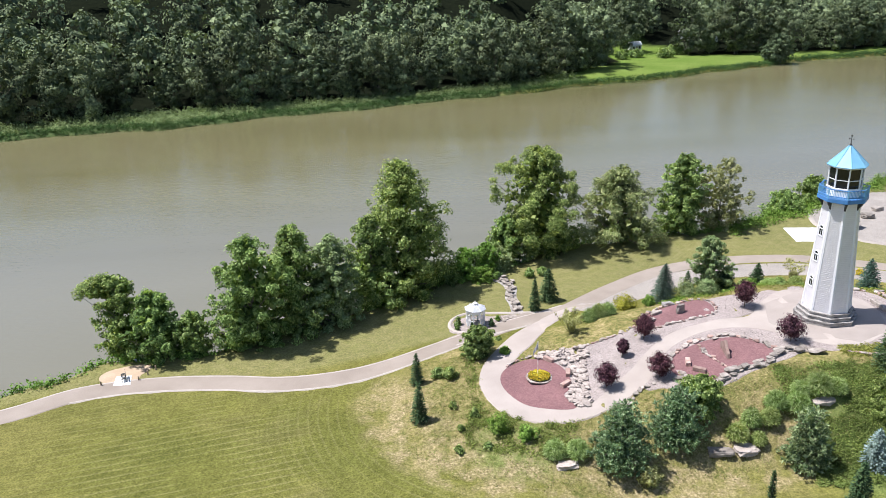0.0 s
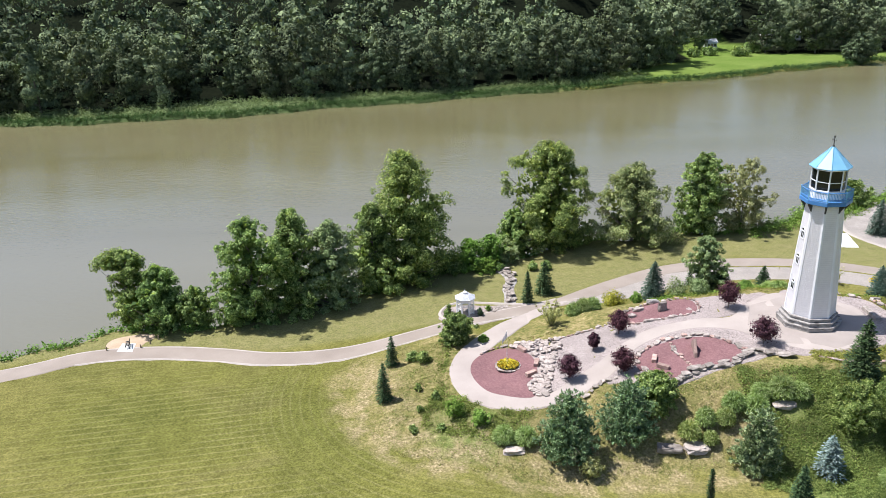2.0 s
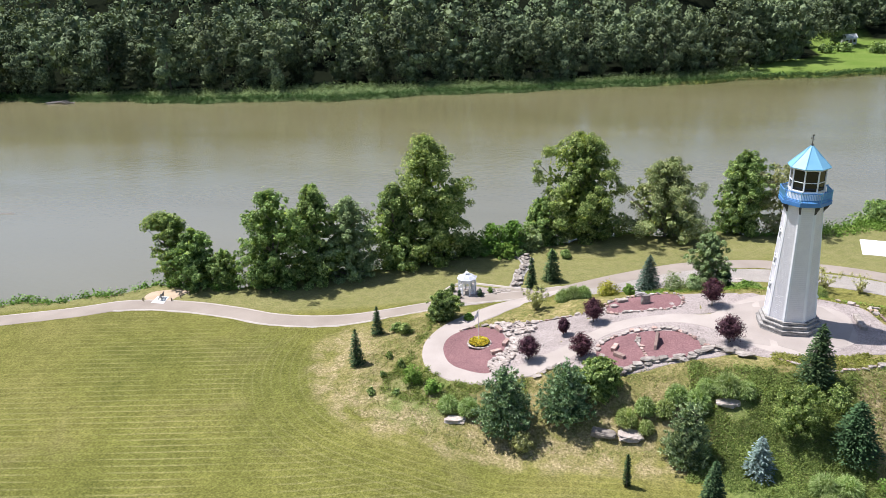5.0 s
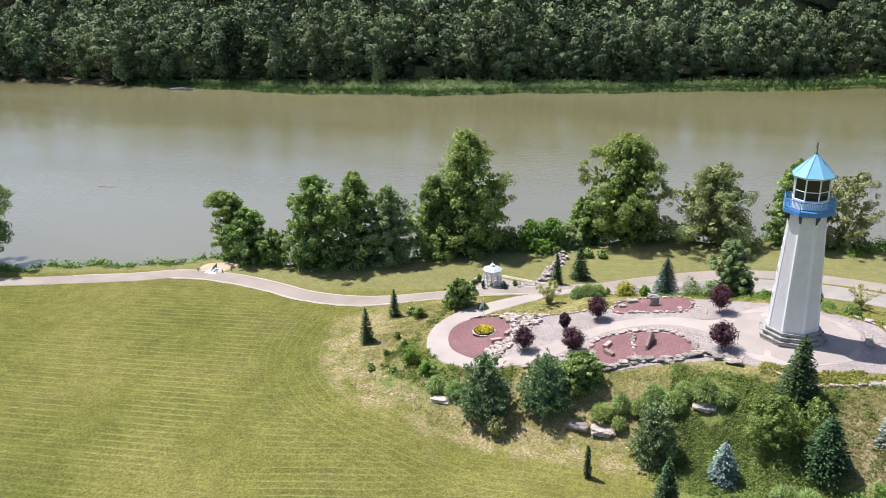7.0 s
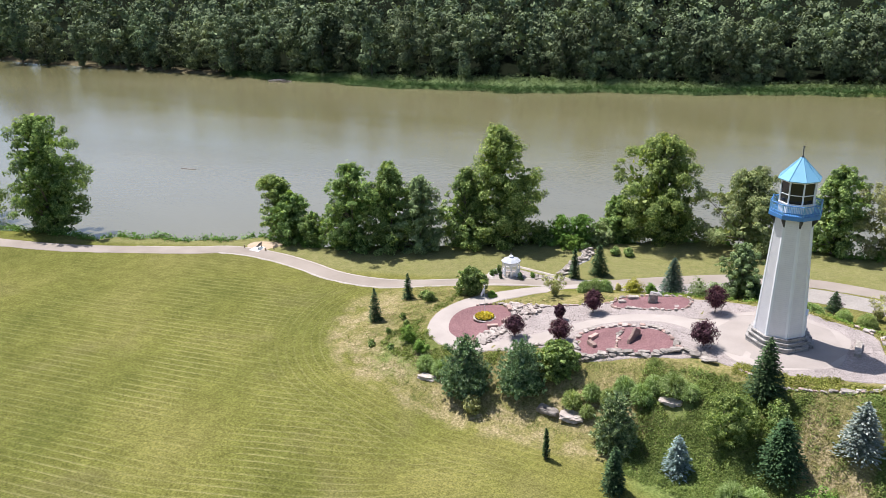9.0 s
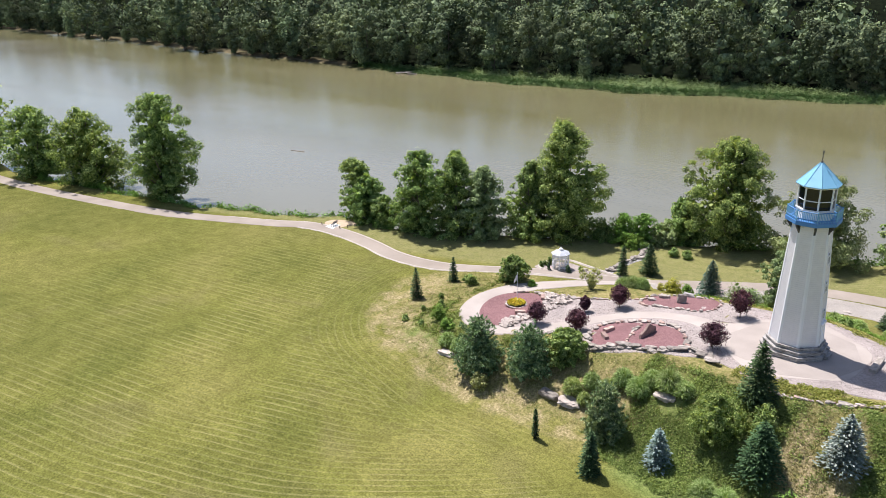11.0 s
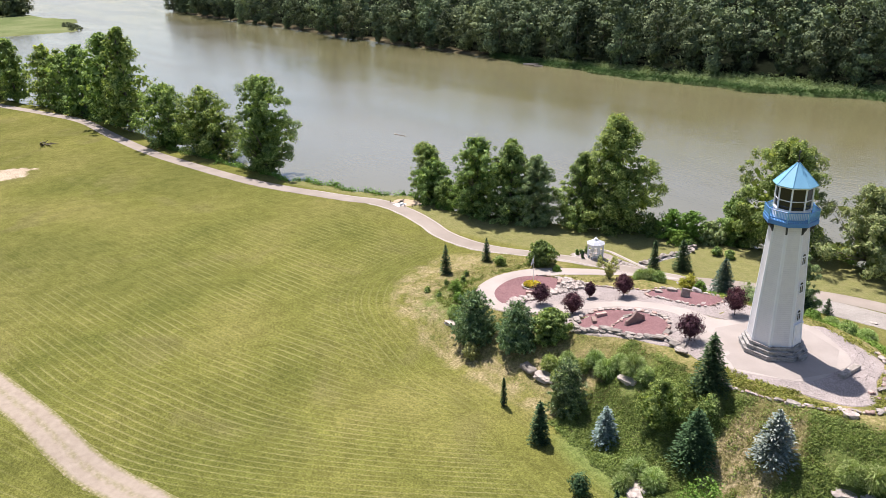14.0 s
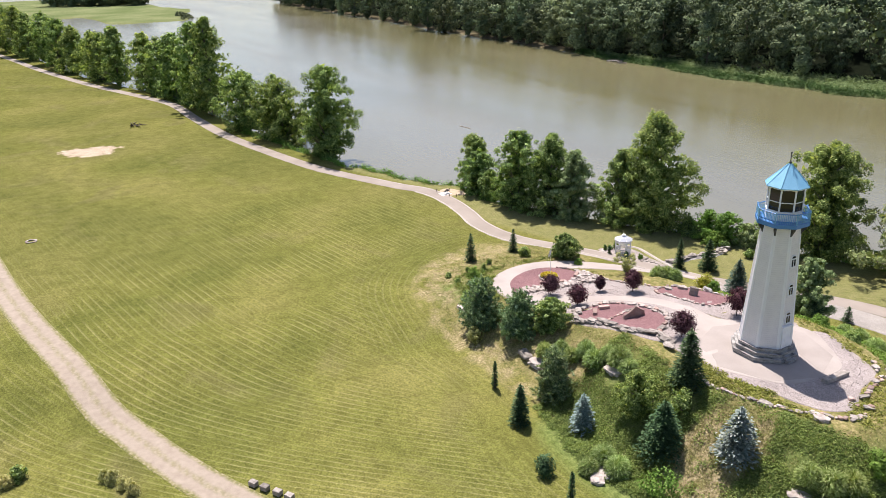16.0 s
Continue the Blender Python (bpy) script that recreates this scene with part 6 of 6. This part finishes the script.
# ---- on the lawn: branches, stone ring, pale grass tufts ----
t = thing("brush_pile", "small pile of dark dead branches on the lawn", "brush pile", (-135, 35.8, up(-135, 35.8)))
r = np.random.default_rng(95)
for i in range(16):
    bm = bmesh.new()
    p = r.normal(0, 1.5, 2)
    tube(bm, (p[0] - r.uniform(0.8, 2.4), p[1] * 0.5, 0.1), (p[0] + r.uniform(0.8, 2.4), p[1], r.uniform(0.2, 1.5)), 0.15, 0.06, 6)
    part("branch", bm, BARK, t)
t = thing("stone_ring", "low ring of pale stones in the grass", "stone ring", (-43, 10.2, up(-43, 10.2)))
for i in range(11):
    a = i * 0.571
    ob = new("stone", STONES[(i * 3) % 8])
    ob.parent = t
    ob.matrix_basis = pose(0.75 * math.cos(a), 0.75 * math.sin(a), 0.08, 0, 0, math.degrees(a) + 90) @ Matrix.Scale(0.6, 4)
for i, (x, y, h) in enumerate(((30.0, 16.8, 1.0), (30.9, 17.4, 1.3), (32.3, 18.3, 1.2), (33.4, 18.9, 1.1))):
    shrub("pale_tuft", "pale silvery tuft of grass beside the road", x, y, h, 1.5, LEAF_STRAW, 800, 0.24, 840 + i, slim=0.2)
shrub("pale_tuft", "green tuft in the bed by the road", 26.2, 9.2, 1.4, 1.8, LEAF, 400, 0.3, 845)
shrub("pale_tuft", "pale silvery tuft of grass beside the road", 26.9, 8.2, 1.3, 1.6, LEAF_STRAW, 800, 0.24, 846, slim=0.2)

# ---- cover plants, bank weeds, reeds ----
COVER_GOLD = leaf_material("yellow-green border leaves", (0.13, 0.15, 0.035), (0.24, 0.25, 0.06), (0.42, 0.39, 0.13), 0.25)
WALK = next(q for q, b in RINGS if b[0] < 9 and b[2] > 55)


def scatter(name, label, category, pts, tall, wide, per, size, leaf, seed, slim=0.55, upright=False, flat=0.5, mounds=0.0):
    """Many low leafy clumps as one growth."""
    r = np.random.default_rng(seed)
    p = np.repeat(np.asarray(pts, float), per, 0)
    n = len(p)
    d = unit(r.standard_normal((n, 3)) + [0, 0, 0.4])
    c = np.empty((n, 3))
    c[:, :2] = p + d[:, :2] * wide / 2 * r.random((n, 1)) ** 0.5
    c[:, 2] = height(c[:, 0], c[:, 1]) + np.abs(d[:, 2]) * tall * r.uniform(0.2, 1.1, n)
    if mounds:
        c[:, 2] += mounds * np.array([max(noise.noise(Vector((px * 0.9, py * 0.9, seed))) + 0.25, 0) for px, py in p])
    nr = unit(d * 0.7 + 0.6 * r.standard_normal((n, 3)) + [0, 0, flat])
    along = None
    if upright:
        nr, along = unit(r.standard_normal((n, 3)) * [1, 1, 0.15]), r.standard_normal((n, 3)) * 0.25 + [0, 0, 1]
    return tagged(part(name, quads_mesh(name, kites(r, c, nr, size, slim, along), leaf), None), label, category, kind="stuff")


r = np.random.default_rng(96)
pts = []
while len(pts) < 4300:
    x, y = r.uniform(38.5, 76), r.uniform(54, 76)
    d, _ = spine(np.array([x]), np.array([y]))
    if (1.2 < d[0] or (x > 53 and y < 70.7 + 0.4 * (x - 52))) and d[0] < 13 and (noise.noise(Vector((x * 0.22, y * 0.22, 3))) > -0.3) and not (math.hypot((x - 57) / 3.6, (y - 67.5) / 5.8) < 1 and r.random() < 0.9):
        pts.append((x, y))
scatter("creeping_cover", "low green creeping plants spread over the slope", "ground cover", pts, 0.25, 1.1, 21, 0.175, WEED, 97, flat=1.3, mounds=0.4)
pts = []
while len(pts) < 420:
    x, y = r.uniform(6, 22), r.uniform(61, 71)
    d, _ = spine(np.array([x]), np.array([y]))
    if 0.4 < d[0] < 6.5 and not paved(x, y) and noise.noise(Vector((x * 0.3, y * 0.3, 9))) > -0.05:
        pts.append((x, y))
pts += [(7.7 + 0.3 * r.normal(), y) for y in r.uniform(71, 82, 60)]
scatter("slope_weeds", "tall green weeds on the slope beside the walk", "weeds", pts, 0.35, 1.1, 20, 0.18, WEED, 98, flat=1.1)
pts = [(x, y) for x, y in zip(r.uniform(46.5, 61, 1500), r.uniform(71.2, 77, 1500)) if 0.1 < y - (71.2 + 0.4 * max(x - 52, 0)) < (2.6 if x < 56 else 1.4) and not inside(x, y, WALK)]
pts += [(x, y) for x, y in zip(r.uniform(58, 64, 500), r.uniform(78, 89, 500)) if x > 60.5 - 0.35 * (y - 80)] + [(x, y) for x, y in zip(r.uniform(36, 62, 460), r.uniform(86, 93, 460)) if 89.4 < y + 0.25 * max(x - 50, 0) < 91.8]
back = [(x, y) for x, y in zip(r.uniform(33, 64, 1500), r.uniform(90, 101, 1500)) if 90.5 < y + 0.25 * max(x - 50, 0) - 0.3 * max(x - 40, 0) * (x < 50) - 3.0 * (x >= 50) < 95.5 and noise.noise(Vector((x * 0.25, y * 0.25, 2))) > -0.2]
scatter("back_plants", "low leafy green planting behind the tower", "garden plants", back, 0.5, 1.2, 16, 0.2, LEAF_LIME, 107, flat=0.8)
scatter("border_plants", "low mixed yellow-green border plants", "border plants", pts, 0.3, 0.8, 13, 0.18, COVER_GOLD, 99, flat=0.9)
pts = []
for x in np.arange(-118, 110, 0.55):
    gap = 1.0 if x < -38 or noise.noise(Vector((x * 0.09, 1, 1))) > -0.5 else 0.3
    for _ in range(3 if x < -38 else 2):
        if r.random() < gap:
            pts.append((x + r.normal(0, 0.4), float(near_shore(x)) - r.uniform(0.2, 3.6)))
scatter("bank_weeds", "rank green weeds along the near bank", "weeds", pts, 1.2, 1.6, 22, 0.34, LEAF_LIME, 100)
pts = [(x, float(near_shore(x)) - r.uniform(0.4, 3.0)) for x in np.concatenate([np.arange(58, 110, 0.45), np.arange(4, 16, 0.4), np.arange(26, 33, 0.4), np.arange(41, 58, 0.5)])]
scatter("bank_bushes", "thick leafy bushes along the near bank", "bushes", pts, 2.2, 3.0, 60, 0.34, LEAF_LIME, 101)
pts = [(x + r.normal(0, 0.4), float(near_shore(x)) - r.uniform(2.5, 6.0)) for x in np.arange(57, 100, 0.22)]
scatter("bank_creepers", "bright green creepers covering the bank above the lawn", "creepers", pts, 1.0, 2.2, 30, 0.3, LEAF_LIME, 106, flat=0.9)
pts = []
for x in np.arange(-216, 330, 0.8):
    for _ in range(8):
        pts.append((x + r.normal(0, 0.5), float(far_shore(x)) + r.uniform(-1.8, 5)))
scatter("far_reeds", "dense green reeds along the far bank", "reeds", pts, 1.5, 1.6, 11, 0.5, REED, 102, 0.5, flat=0.3)
pts = []
for x in np.arange(-200, 72, 0.8):
    for _ in range(8):
        pts.append((x + r.normal(0, 0.5), float(far_shore(x)) + 3.2 + r.random() * float(wood_edge(x))))
scatter("bank_grass", "tall pale green grass between reeds and woods", "tall grass", pts, 2.1, 2.0, 10, 0.6, REED_TOP, 105, 0.5, flat=1.2)


pts = [(-572 + r.normal(0, 12), 118 + r.normal(0, 4)) for _ in range(40)]
scatter("point_bushes", "dark bushes at the tip of the far point", "bushes", pts, 2.2, 5.0, 40, 1.2, LEAF_FAR, 103)


bm = bmesh.new()
for k in range(4):
    a, b = k / 4, (k + 1) / 4
    tube(bm, (4.4 * a, 0.12 * math.sin(5 * a), 0.03), (4.4 * b, 0.12 * math.sin(5 * b), 0.03), 0.12 - 0.07 * a, 0.12 - 0.07 * b, 7)
tube(bm, (2.9, 0.05, 0.05), (3.9, 0.7, 0.2), 0.05, 0.02, 5)
ob = tagged(part("floating_log", bm, STONE_PALE), "bleached log lying half sunk in the shallow river", "log")
ob.matrix_basis = pose(-96.2, 119.7, WATER + 0.02, 0, 0, 14)

t = thing("driftwood", "bleached driftwood branches stranded on the far bank", "driftwood", (-177, 237.6, max(up(-177, 237.6), WATER) - 0.1))
for i in range(9):
    bm = bmesh.new()
    a = r.uniform(-0.5, 0.5)
    q = Vector((r.uniform(-4, 4), r.uniform(-1, 1), r.uniform(0.2, 0.6)))
    w = Vector((math.cos(a), math.sin(a), r.uniform(-0.08, 0.25))) * r.uniform(2, 4)
    tube(bm, q - w, q + w, 0.22, 0.08, 6)
    part("branch", bm, STONE_PALE, t)


# ---- houses in the clearing across the river ----


def cottage(x, y, turn, wide, deep, wall, label):
    h = thing("cottage", label, "house", (x, y, up(x, y)), turn, "cottages across the river")
    bm = bmesh.new()
    box(bm, (wide, deep, 3.0), Matrix.Translation((0, 0, 1.3)))
    part("wall", bm, wall, h)
    bm = bmesh.new()
    rv = [bm.verts.new(q) for q in ((-wide / 2 - 0.4, -deep / 2 - 0.4, 2.7), (wide / 2 + 0.4, -deep / 2 - 0.4, 2.7), (wide / 2 + 0.4, deep / 2 + 0.4, 2.7), (-wide / 2 - 0.4, deep / 2 + 0.4, 2.7), (-wide / 2 - 0.4, 0, 4.4), (wide / 2 + 0.4, 0, 4.4))]
    for q in ((0, 1, 5, 4), (2, 3, 4, 5), (0, 4, 3), (1, 2, 5), (0, 3, 2, 1)):
        bm.faces.new([rv[i] for i in q])
    part("roof", bm, SLAB, h, "pale metal roof")
    for dx in (-wide * 0.3, 0, wide * 0.3):
        bm = bmesh.new()
        box(bm, (1.1, 0.12, 1.2 if dx else 2.1), Matrix.Translation((dx, -deep / 2 - 0.03, 1.5 if dx else 1.05)))
        part("window" if dx else "door", bm, GLASS if dx else WOOD, h)
    return h


cottage(119.5, 404, 15, 5.5, 4, WHITE, "small white cottage with a pale roof")
cottage(168, 432, -10, 9, 7, WHITE, "white cottage half hidden by trees")
cottage(156, 436, 10, 5, 4, WHITE, "small white shed among trees")
broad_tree("meadow_tree", "single round tree on the far meadow", 167, 347.5, 12, 11.5, "round", LEAF_FAR, 4200, 0.7, 860, group="meadow trees")
for i, (x, y, h, w) in enumerate(((112, 377, 3.5, 8), (125, 372, 4, 10), (133, 384, 4, 9), (104, 372, 3.5, 7))):
    shrub("meadow_bush", "wild green bush on the far meadow", x, y, h, w, LEAF, 700, 0.9, 870 + i)

STRAW = leaf_material("dry grass straw", (0.20, 0.175, 0.075), (0.34, 0.285, 0.14), (0.52, 0.43, 0.25), 0.25)
# straw and green tufts in the rough grass of the mound
r = np.random.default_rng(110)
pts = []
while len(pts) < 5200:
    x, y = r.uniform(0, 66), r.uniform(54, 84)
    d, _ = spine(np.array([x]), np.array([y]))
    if 0.4 < d[0] < 11 and r.random() < 1.1 - d[0] / 14 and not paved(x, y):
        pts.append((x, y))
extra = [(x, y) for x, y in zip(r.uniform(53.5, 61, 900), r.uniform(62, 73, 900))]
scatter("dry_tufts", "short dry straw-coloured grass tufts on the mound", "grass", pts[:2900] + extra, 0.22, 0.7, 7, 0.24, STRAW, 111, 0.14)
scatter("green_tufts", "short green grass tufts on the mound", "grass", pts[2900:], 0.2, 0.8, 7, 0.2, WEED, 112, 0.2)
